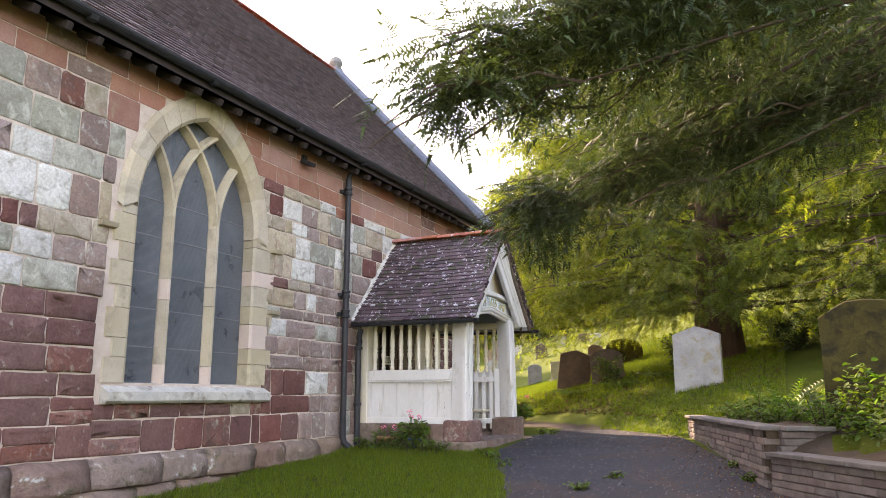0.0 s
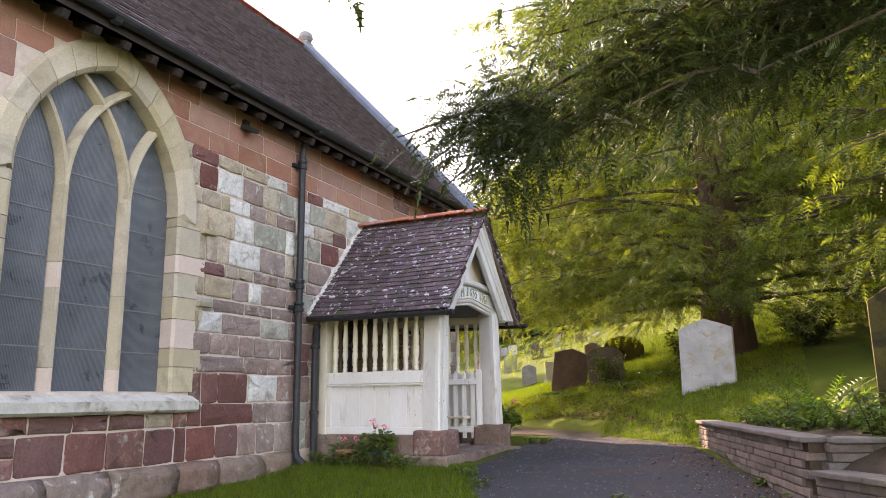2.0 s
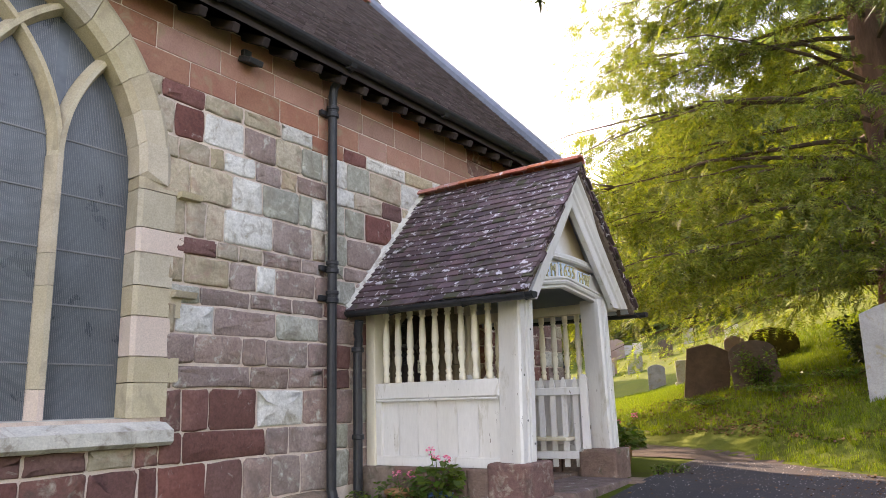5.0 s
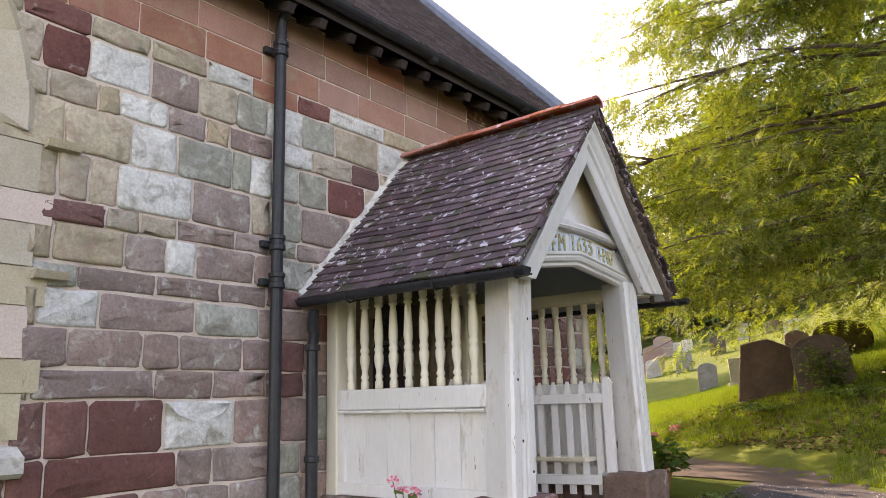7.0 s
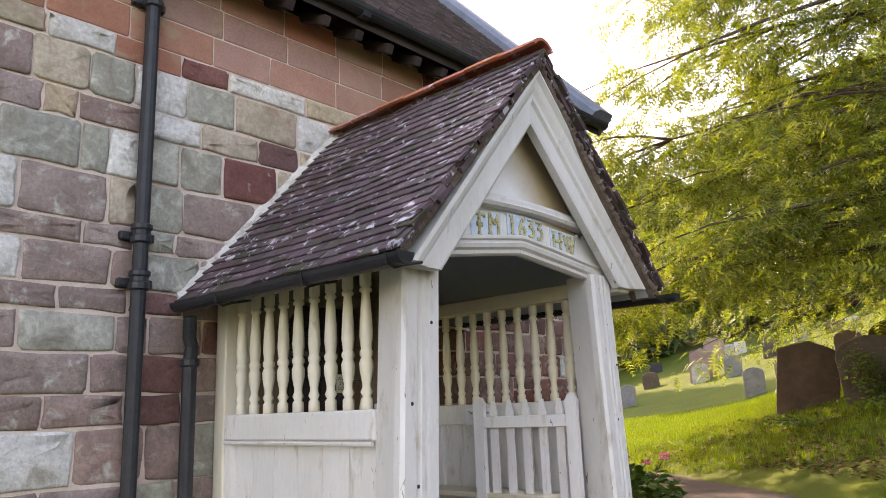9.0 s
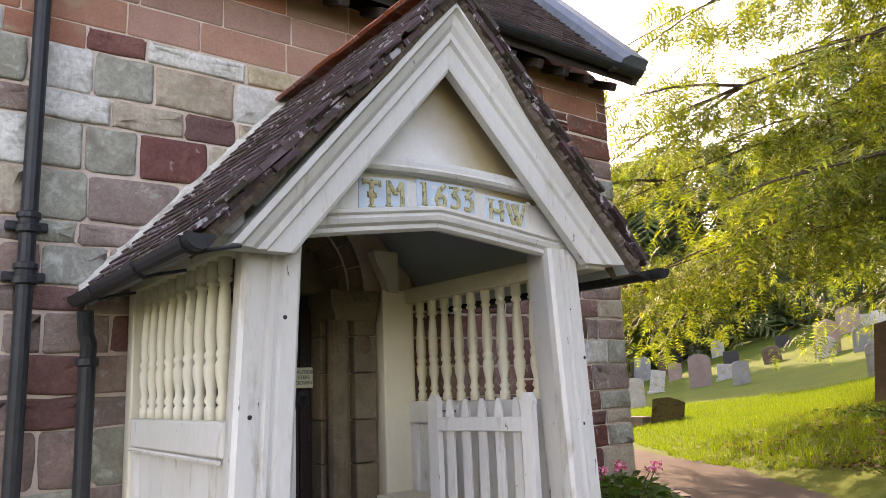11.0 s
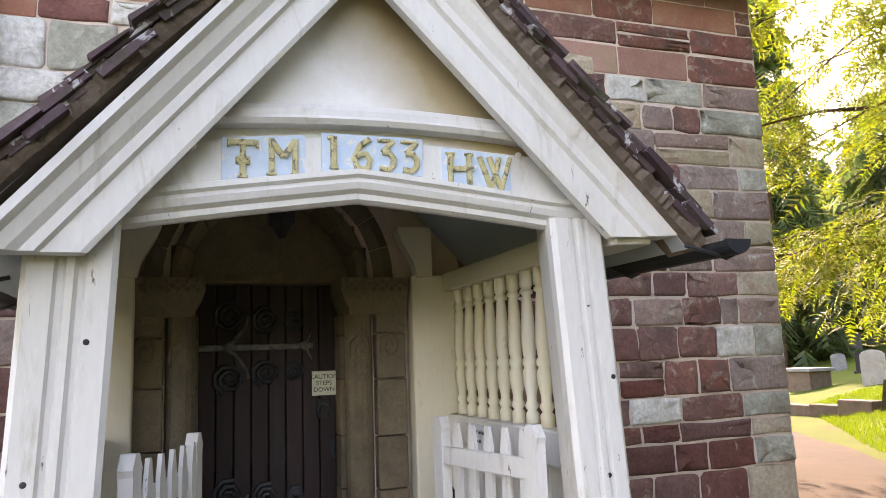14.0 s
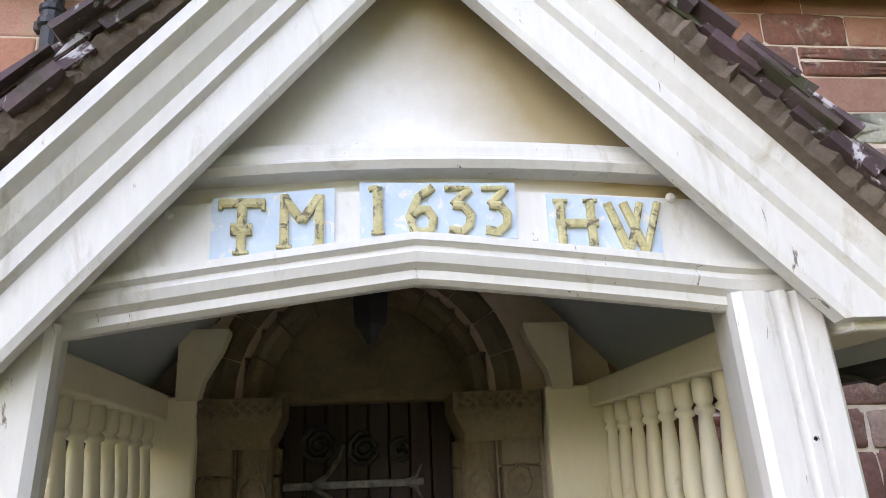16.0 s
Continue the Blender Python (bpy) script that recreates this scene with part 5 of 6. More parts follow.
lettering("The next Sunday", 0.034, (0.70, 13.034, 1.98), "ink", notice, 0.0006, rot=Matrix(((1, 0, 0, 0), (0, 0, 1, 0), (0, 1, 0, 0), (0, 0, 0, 1))) @ Matrix.Diagonal((1, 1, -1, 1)))
lettering("will be in", 0.034, (0.70, 13.034, 1.93), "ink", notice, 0.0006, rot=Matrix(((1, 0, 0, 0), (0, 0, 1, 0), (0, 1, 0, 0), (0, 0, 0, 1))) @ Matrix.Diagonal((1, 1, -1, 1)))


# ---- gates ----
def gate(hinge, end, label):
    """A half gate of pointed pickets between its hanging stile and its free end, standing open into the porch."""
    a, b = Vector((*hinge, 0)), Vector((*end, 0))
    d = (b - a).normalized()
    n = Vector((-d.y, d.x, 0))
    length = (b - a).length
    m = Matrix(((d.x, n.x, 0, a.x), (d.y, n.y, 0, a.y), (0, 0, 1, 0), (0, 0, 0, 1)))
    g = thing("gate", (a.x, a.y, 1.0), label, "gate", "porch gates")
    def put(name, bm, mat="white"):
        return part(name, turned(bm, m), mat, g)
    for u0, u1 in ((0.0, 0.085), (length - 0.085, length)):
        bm = bmesh.new()
        plate(bm, [(u0, 1.02), (u1, 1.02), (u1, 2.02), (u1 + 0.008, 2.045), (u1 - 0.01, 2.075), ((u0 + u1) / 2 + 0.02, 2.10), ((u0 + u1) / 2 - 0.02, 2.10), (u0 + 0.01, 2.075), (u0 - 0.008, 2.045), (u0, 2.02)], 1, -0.028, 0.028)
        put("stile", bm)
    put("top_rail", boxed((0.085, -0.02, 1.86), (length - 0.085, 0.022, 1.95), 0.006))
    put("bottom_rail", boxed((0.085, -0.02, 1.12), (length - 0.085, 0.022, 1.21), 0.006))
    k = 5
    for i in range(k):
        c = 0.085 + (length - 0.17) * (i + 0.5) / k
        bm = bmesh.new()
        plate(bm, [(c - 0.032, 1.03), (c + 0.032, 1.03), (c + 0.032, 1.98), (c + 0.012, 2.07), (c - 0.012, 2.07), (c - 0.032, 1.98)], 1, -0.036, -0.018)
        put("picket", bm)
    return g, m, length


g, m, ln = gate((1.78, 12.90), (0.93, 12.72), "white picket gate standing open against the porch side")
part("bolt", turned(boxed((ln - 0.13, -0.06, 1.87), (ln + 0.02, -0.035, 1.93), 0.008), m), "iron", g)
part("latch_handle", turned(tube(bmesh.new(), [(ln - 0.04, -0.04, 1.58), (ln - 0.04, -0.065, 1.62), (ln - 0.04, -0.065, 1.70), (ln - 0.04, -0.04, 1.74)], 0.012, 6), m), "iron", g)
gate((1.80, 11.24), (0.97, 11.50), "white picket gate standing open inside the porch")

# ---- small fittings on the church wall ----
box_lamp = thing("wall_lamp", (0.06, 9.12, 5.18), "small dark lamp under the eaves", "lamp")
bm = bmesh.new()
turned(box(bm, (0.02, -0.09, -0.03), (0.2, 0.09, 0.03), 0.01), Matrix.Translation((0, 9.12, 5.2)) @ Matrix.Rotation(radians(20), 4, "Y"))
part("housing", bm, "iron", box_lamp)
part("bracket", boxed((0.0, 9.07, 5.18), (0.06, 9.17, 5.30), 0.01), "iron", box_lamp)
for y, z, s in ((8.52, 2.74, 1), (8.54, 3.62, 1), (5.6, 3.42, -1)):
    stop = thing("label_stop", (0.03, y, z), "broken stone stub beside the window", "stone stub")
    bm = bmesh.new()
    plate(bm, [(0.0, z), (0.0, z + 0.06), (0.09, z + 0.06), (0.07, z + 0.01)], 1, y - 0.12, y + 0.10)
    part("stub", bm, "dressed", stop)

for y, z in ((10.95, 2.05), (10.98, 1.62), (11.12, 2.5), (13.05, 2.6), (13.1, 1.9), (13.15, 2.3), (11.1, 1.4)):
    bm = turned(lathe(bmesh.new(), [(0.011, 0), (0.011, 0.002), (0.006, 0.004)], 8), Matrix.Translation((2.0, y, z)) @ Matrix.Rotation(radians(90), 4, "Y"))
    part("nail_head", bm, "iron", porch)


# ---- churchyard ----
def gravestone(style, x, y, w, h, material, label, lean=0.0, turn=None, ground=None, side=0.0):
    z = ground_z(x, y) if ground is None else ground
    t = thing("gravestone", (x, y, z), label, "gravestone", "gravestones in the churchyard")
    hw = w / 2
    if style == "round":
        top = [(hw * math.cos(a), h - hw * 0.55 + hw * 0.55 * math.sin(a)) for a in [math.pi * k / 10 for k in range(11)]]
    elif style == "peak":
        top = [(hw, h * 0.86), (hw * 0.55, h * 0.93), (0, h), (-hw * 0.55, h * 0.93), (-hw, h * 0.86)]
    elif style == "ogee":
        top = [(hw, h * 0.86), (hw * 0.82, h * 0.885), (hw * 0.7, h * 0.93), (hw * 0.42, h * 0.985), (0, h), (-hw * 0.42, h * 0.985), (-hw * 0.7, h * 0.93), (-hw * 0.82, h * 0.885), (-hw, h * 0.86)]
    else:
        top = [(hw, h * 0.97), (hw * 0.9, h), (-hw * 0.9, h), (-hw, h * 0.97)]
    bm = bmesh.new()
    th = 0.05 + 0.03 * w
    plate(bm, [(-hw, -0.25)] + [(hw, -0.25)] + top, 1, -th, th)
    bmesh.ops.bevel(bm, geom=[e for e in bm.edges if abs(e.verts[0].co.y - e.verts[1].co.y) < 1e-5 and e.verts[0].co.z > 0 and e.verts[1].co.z > 0], offset=0.012, segments=1, affect="EDGES")
    if turn is None:
        turn = math.degrees(math.atan2(5.2 - x, -(9 - y)))
    turned(bm, Matrix.Translation((x, y, z)) @ Matrix.Rotation(radians(turn), 4, "Z") @ Matrix.Rotation(radians(lean), 4, "X") @ Matrix.Rotation(radians(side), 4, "Y"))
    part("slab", bm, material, t)
    if style == "square":
        bm = boxed((-hw - 0.06, -th - 0.07, -0.2), (hw + 0.06, th + 0.07, 0.05), 0.015)
        turned(bm, Matrix.Translation((x, y, z)) @ Matrix.Rotation(radians(turn), 4, "Z"))
        part("plinth", bm, material, t)
    return t


gravestone("peak", 1.20, 20.0, 0.84, 1.02, "darkstone", "leaning dark brown gravestone streaked with sunlight", lean=8, side=7)
gravestone("round", 2.30, 19.5, 0.84, 0.85, "darkstone", "dark gravestone half covered in ivy", lean=-6, side=-5)
gravestone("round", 1.21, 22.65, 0.45, 0.9, "pinkstone", "rounded buff gravestone behind the leaning ones")
gravestone("round", 1.75, 24.2, 1.15, 0.8, "olivestone", "broad mossy round-topped gravestone", lean=5, side=2)
gravestone("square", 0.75, 21.6, 0.5, 0.8, "palestone", "pale upright gravestone behind the leaning one", side=3)
gravestone("peak", 4.86, 16.45, 0.96, 1.25, "palestone", "pale grey pointed gravestone on the bank", lean=-2, turn=-6)
gravestone("ogee", 7.48, 9.75, 0.98, 1.42, "olivestone", "large mossy olive-brown gravestone behind the flower bed", lean=-2, turn=-2)
gravestone("round", 8.6, 12.4, 0.7, 1.5, "palestone", "pale gravestone behind the flower bed")
gravestone("round", -2.5, 28.0, 0.53, 0.72, "greystone", "small grey gravestone on the lawn")
gravestone("square", -0.85, 25.57, 0.46, 0.66, "palestone", "small pale gravestone on the lawn", lean=3, side=-3)
gravestone("round", -5.40, 34.0, 0.59, 0.75, "greystone", "grey gravestone on the slope", side=2)
gravestone("round", -6.80, 34.5, 0.60, 0.68, "palestone", "white gravestone on the slope")
gravestone("peak", -7.05, 35.1, 0.80, 1.2, "pinkstone", "tall dark pink gravestone on the slope", lean=-4, side=3)
gravestone("round", -5.16, 37.3, 0.61, 0.76, "darkstone", "brown gravestone on the slope")
gravestone("square", -5.12, 41.0, 0.60, 0.7, "greystone", "grey gravestone high on the slope")
gravestone("round", -9.1, 41.4, 0.9, 1.04, "pinkstone", "broad pinkish gravestone high on the slope")
gravestone("square", -8.07, 41.9, 0.49, 0.55, "palestone", "small pale gravestone high on the slope", side=-4)
gravestone("round", -3.78, 41.0, 0.8, 0.5, "darkstone", "low dark round-topped gravestone")
gravestone("square", -1.44, 33.7, 0.5, 0.68, "palestone", "pale gravestone on a stepped base")
gravestone("round", -9.63, 28.1, 0.57, 0.88, "palestone", "white gravestone on the lawn")
gravestone("square", -12.87, 33.4, 0.54, 0.84, "palestone", "leaning pale gravestone on the churchyard slope", lean=4, side=10)
gravestone("round", -10.89, 33.4, 0.79, 1.18, "pinkstone", "large pink rough gravestone")
gravestone("round", -8.25, 31.7, 0.53, 0.77, "greystone", "grey gravestone with flowers before it")
gravestone("peak", -5.05, 23.4, 0.68, 0.55, "olivestone", "low leaning gold-brown gravestone at the edge of the lawn", lean=-14, side=8)
gravestone("round", -32.2, 52.5, 1.1, 1.6, "pinkstone", "leaning pinkish gravestone on the churchyard slope", side=12)
gravestone("round", -27.6, 49.3, 0.9, 1.35, "greystone", "grey round-topped gravestone on the churchyard slope")
gravestone("round", -20.7, 42.6, 0.86, 1.35, "greystone", "grey round-topped gravestone on the churchyard slope", side=4)
gravestone("round", -20.2, 43.9, 0.75, 1.1, "darkstone", "dark round-topped gravestone on the churchyard slope", side=6)
gravestone("square", -15.7, 38.6, 0.59, 0.8, "pinkstone", "red-brown gravestone on the churchyard slope")
gravestone("square", -23.2, 49.3, 0.73, 0.95, "ink", "black polished gravestone on the churchyard slope", side=-4)
gravestone("round", -16.2, 34.1, 0.49, 0.62, "greystone", "dark grey gravestone on the churchyard slope", side=-4)
gravestone("square", -13.6, 32.2, 0.32, 0.64, "ink", "narrow black gravestone on the churchyard slope")
gravestone("square", -13.7, 40.0, 0.66, 0.58, "ink", "black polished gravestone on the churchyard slope")
gravestone("square", -10.7, 34.7, 0.56, 0.55, "palestone", "low buff gravestone on the churchyard slope")
gravestone("square", -23.7, 52.0, 0.78, 0.7, "greystone", "grey gravestone on the churchyard slope")
gravestone("square", -12.7, 42.7, 0.61, 0.5, "ink", "dark low gravestone on the churchyard slope")
gravestone("round", -9.9, 36.7, 0.67, 0.62, "darkstone", "dark gravestone beside a shrub", lean=4, side=-8)
gravestone("square", -9.0, 42.7, 0.56, 0.5, "palestone", "pale low gravestone on the churchyard slope")
gravestone("square", -24.5, 47.0, 0.7, 0.9, "darkstone", "brown gravestone in the shade")
gravestone("round", -26.5, 46.5, 0.7, 1.0, "greystone", "grey gravestone in the shade")
gravestone("round", -18.5, 46.5, 0.7, 0.9, "greystone", "grey gravestone in the shade")
tomb = thing("chest_tomb", (-12.5, 28.8, ground_z(-12.5, 28.8)), "low stone chest tomb on the lawn", "tomb")
part("chest", boxed((-13.0, 28.4, 0.9), (-12.0, 29.2, ground_z(-12.5, 28.8) + 0.52), 0.03), "darkstone", tomb)
part("lid", boxed((-13.1, 28.3, ground_z(-12.5, 28.8) + 0.52), (-11.9, 29.3, ground_z(-12.5, 28.8) + 0.62), 0.02), "greystone", tomb)
kerb = thing("grave_kerb", (-6.4, 23.6, 1.2), "low stone kerb along the lawn's lower edge", "kerb")
for k in range(6):
    x = -6.0 - k * 0.8
    part("kerb_stone", boxed((x - 0.39, 23.3 + 0.1 * k, 0.8), (x + 0.39, 23.6 + 0.1 * k, ground_z(x, 23.6) + 0.22), 0.03), "darkstone", kerb)
random.seed(5)


def planter():
    wall = thing("planter_wall", (6.0, 10.5, 0.7), "low two-tier planter wall of flat grey-brown stones with a coping", "garden wall")
    meshes = []
    for k in range(6):
        bm = boxed((-0.16 - 0.02 * (k % 3), -0.10, 0.003), (0.16 + 0.015 * (k % 2), 0.09 + 0.006 * (k % 2), 0.072), 0.008)
        for v in bm.verts:
            v.co += Vector((noise.noise(v.co * 9 + Vector((k, 0, 0))), noise.noise(v.co * 9 + Vector((0, k, 0))), 0)) * 0.008
        me = bpy.data.meshes.new("stone")
        bm.to_mesh(me)
        bm.free()
        me.materials.append(M["brickgrey"])
        meshes.append(me)
    def run(a, b, top, last):
        a, b = Vector((*a, 0)), Vector((*b, 0))
        d = b - a
        length = d.length
        yaw = math.atan2(d.y, d.x)
        ang = Matrix.Rotation(yaw, 4, "Z")
        low = min(ground_z(a.x, a.y), ground_z(b.x, b.y)) - 0.1
        n = int((top - 0.05 - low) / 0.076) + 1
        bm = bmesh.new()
        turned(box(bm, (0, -0.07, low - 0.1), (length, 0.06, top - 0.05)), Matrix.Translation(a) @ ang)
        part("core", bm, "soil", wall)
        for j in range(n):
            z = top - 0.05 - 0.076 * (j + 1)
            u = 0.16 * (j % 2)
            while u < length - 0.02:
                me = random.choice(meshes)
                ob = new("stone", me)
                ob.parent = wall
                ob.matrix_parent_inverse = wall.matrix_basis.inverted()
                p = a + d.normalized() * min(max(u, 0.16), length - 0.16)
                ob.matrix_basis = Matrix.Translation((p.x, p.y, z)) @ Matrix.Rotation(yaw, 4, "Z") @ pose(0, random.uniform(-0.006, 0.006), 0)
                u += 0.335
        u = 0.0
        while u < length - 0.05:
            e = min(u + 0.6, length + (0.05 if last else 0))
            bm = bmesh.new()
            turned(box(bm, (u + 0.003, -0.15, top - 0.048), (e - 0.003, 0.15, top), 0.01), Matrix.Translation(a) @ ang)
            part("coping_stone", bm, "coping", wall)
            u += 0.6
    run((5.02, 13.85), (6.42, 9.05), 1.28, True)
    run((6.50, 9.02), (6.95, 9.16), 1.28, True)
    run((6.47, 8.92), (7.45, 7.5), 1.02, False)
    run((7.46, 7.48), (9.4, 4.7), 1.02, False)


planter()
# soil of the bed, level behind the wall
verts, faces = [], []
n = 26
for k in range(n + 1):
    y = 13.8 - (13.8 - 5.2) * k / n
    wx = float(np.interp(y, [p[1] for p in PLANTER[::-1]], [p[0] for p in PLANTER[::-1]]))
    top = 1.19 if y > 9.1 else 0.95
    for i in range(6):
        x = wx + 0.05 + i * 0.3
        verts.append((x, y, top + 0.05 * noise.noise((x * 3, y * 3, 0)) + (0.05 * i if y > 9.1 else 0.07 * i)))
for k in range(n):
    for i in range(5):
        a = k * 6 + i
        faces.append((a, a + 1, a + 7, a + 6))
setting(raw("flower_bed", verts, faces, "soil", smooth=True), "dark soil of the raised flower bed", "soil")


def leaf_template(length, width):
    v = [(0, 0, 0), (length * 0.4, -width / 2, 0.02 * length), (length * 0.75, -width * 0.35, 0.0), (length, 0, -0.1 * length), (length * 0.75, width * 0.35, 0.0), (length * 0.4, width / 2, 0.02 * length), (length * 0.45, 0, -0.05 * length)]
    return np.array(v, float), [(0, 1, 6), (1, 2, 6), (2, 3, 6), (3, 4, 6), (4, 5, 6), (5, 0, 6)]


def shrub(name, x, y, z, r, h, n, leaf, material, label, stems=7, category="shrub"):
    s = thing(name, (x, y, z), label, category)
    bm = bmesh.new()
    tips = []
    for k in range(stems):
        a = k * 2.4 + random.uniform(-0.3, 0.3)
        q = r * random.uniform(0.3, 0.85)
        tip = Vector((x + math.cos(a) * q, y + math.sin(a) * q, z + h * random.uniform(0.55, 1.0)))
        tube(bm, [(x + math.cos(a) * 0.05, y + math.sin(a) * 0.05, z - 0.05), (x + math.cos(a) * q * 0.5, y + math.sin(a) * q * 0.5, z + h * 0.45), tip], [0.012, 0.009, 0.004], 5)
        tips.append(tip)
    part("stem", bm, "twig", s)["kind"] = "stuff"
    mats = []
    for _ in range(n):
        tip = random.choice(tips)
        u = random.random() ** 0.6
        base = Vector((x, y, z))
        p = base.lerp(tip, u) + Vector((random.gauss(0, r * 0.17), random.gauss(0, r * 0.17), random.gauss(0, h * 0.07)))
        p.z = max(p.z, z + 0.02)
        a = random.uniform(0, math.tau)
        mats.append(spray_matrix(p, (math.cos(a), math.sin(a)), random.uniform(-0.5, 0.8), random.uniform(0.6, 1.3), random.uniform(-0.8, 0.8)))
    scatter("foliage", leaf_template(leaf, leaf * 0.5), mats, material, s)
    return s, tips


def fern(x, y, z, n, length, label):
    f = thing("fern", (x, y, z), label, "fern")
    tmpl = frond(14, length, length * 0.16, length * 0.45)
    for k in range(n):
        a = k * 2.4
        m = spray_matrix((x, y, z), (math.cos(a), math.sin(a)), -random.uniform(0.7, 1.25), random.uniform(0.8, 1.15), random.uniform(-0.2, 0.2))
        scatter("frond", tmpl, [m], "leaf", f, kind="")


fern(6.55, 11.6, 1.25, 14, 0.85, "tall arching green fern in the flower bed")
fern(6.95, 12.0, 1.25, 9, 0.6, "arching green fern in the flower bed")
for x, y, z, r, h, n, leaf, lab in ((6.2, 11.7, 1.2, 0.45, 0.45, 420, 0.09, "low leafy green plant in the flower bed"), (5.75, 12.9, 1.2, 0.4, 0.3, 300, 0.08, "low leafy green plant in the flower bed"),
                                    (7.15, 9.75, 1.05, 0.5, 0.6, 520, 0.08, "straggly green rose bush in the flower bed"), (7.3, 8.9, 1.0, 0.42, 0.55, 460, 0.08, "straggly green rose bush in the flower bed"),
                                    (7.75, 8.5, 1.0, 0.45, 1.15, 420, 0.1, "tall yellow-green leafy shrub in the flower bed"), (6.75, 10.4, 1.15, 0.4, 0.45, 380, 0.08, "low leafy green plant in the flower bed"),
                                    (8.1, 7.6, 1.0, 0.45, 0.7, 420, 0.09, "straggly green rose bush in the flower bed"), (6.95, 9.3, 1.05, 0.42, 0.7, 620, 0.07, "dense grey-green bush beside the mossy gravestone"),
                                    (7.65, 8.1, 0.98, 0.45, 0.5, 620, 0.08, "leafy green plants spilling over the planter"), (7.55, 9.2, 1.05, 0.45, 0.95, 560, 0.1, "tall yellow-green leafy shrub before the mossy gravestone"),
                                    (6.4, 10.9, 1.2, 0.42, 0.34, 480, 0.07, "low leafy green plant in the flower bed"), (8.4, 7.0, 0.98, 0.5, 0.6, 600, 0.09, "leafy green plants spilling over the planter"),
                                    (6.0, 12.2, 1.2, 0.4, 0.36, 420, 0.07, "low leafy green plant in the flower bed")):
    shrub("garden_shrub", x, y, z, r, h, n, leaf, "leaf", lab)
for x, y, s in ((6.9, 10.9, 0.2), (7.15, 11.3, 0.26), (6.7, 11.0, 0.14)):
    rock = thing("rock", (x, y, 1.2), "grey rockery stone in the flower bed", "rock", "rockery stones")
    bm = bmesh.new()
    bmesh.ops.create_icosphere(bm, subdivisions=2, radius=s, matrix=Matrix.Translation((x, y, 1.2 + s * 0.5)) @ Matrix.Diagonal((1.2, 0.9, 0.75, 1)))
    for v in bm.verts:
        v.co += (v.co - Vector((x, y, 1.2 + s * 0.5))) * 0.5 * noise.noise(v.co * 5)
    part("stone", bm, "greystone", rock)

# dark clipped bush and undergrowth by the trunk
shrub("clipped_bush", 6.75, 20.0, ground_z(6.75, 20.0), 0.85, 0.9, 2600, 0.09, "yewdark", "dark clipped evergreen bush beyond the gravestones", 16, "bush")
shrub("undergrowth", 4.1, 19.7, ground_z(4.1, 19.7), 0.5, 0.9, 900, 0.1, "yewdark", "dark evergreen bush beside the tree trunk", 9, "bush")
shrub("ivy", 2.35, 19.15, ground_z(2.35, 19.15), 0.45, 0.75, 700, 0.07, "leaf", "ivy growing over a gravestone", 9, "ivy")
for x, y in ((3.0, 18.2), (1.6, 18.7), (3.9, 18.6)):
    shrub("ground_ivy", x, y, ground_z(x, y), 0.9, 0.14, 600, 0.07, "leaf", "low ivy and leaf litter on the bank", 10, "ivy")


# ---- pots and flowers ----
def pot_plant(x, y, z, material, label, r, plant_h, flowers, leaf=0.06, n=160):
    p = thing("pot_plant", (x, y, z), label, "potted plant")
    part("pot", lathe(bmesh.new(), [(r * 0.7, 0), (r * 0.95, r * 1.3), (r * 1.05, r * 1.32), (r * 1.08, r * 1.55), (r * 0.98, r * 1.56), (r * 0.9, r * 1.4)], 16, (x, y, z)), material, p, "", True)
    mats = []
    for _ in range(n):
        a, q, u = random.uniform(0, math.tau), r * 1.6 * math.sqrt(random.random()), random.random()
        mats.append(spray_matrix((x + math.cos(a) * q, y + math.sin(a) * q, z + r * 1.4 + plant_h * u * (1 - 0.4 * q / (r * 1.6))), (math.cos(a), math.sin(a)), random.uniform(-0.6, 0.6), random.uniform(0.7, 1.3), random.uniform(-0.7, 0.7)))
    scatter("foliage", leaf_template(leaf, leaf * 0.8), mats, "leaf", p)
    for k in range(flowers):
        a, q = k * 2.4, r * random.uniform(0.3, 1.5)
        c = Vector((x + math.cos(a) * q, y + math.sin(a) * q, z + r * 1.4 + plant_h * random.uniform(0.9, 1.25)))
        bm = bmesh.new()
        tube(bm, [(x, y, z + r * 1.4), c], 0.004, 5)
        part("stalk", bm, "leaf", p)
        mats = []
        for _ in range(26):
            d = Vector((random.gauss(0, 1), random.gauss(0, 1), random.gauss(0.3, 1))).normalized() * 0.028
            mats.append(spray_matrix(c + d, (d.x, d.y), random.uniform(-1, 1), 1, random.uniform(-1, 1)))
        scatter("flower_head", leaf_template(0.026, 0.022), mats, "petal", p, "pink geranium flower head", kind="")


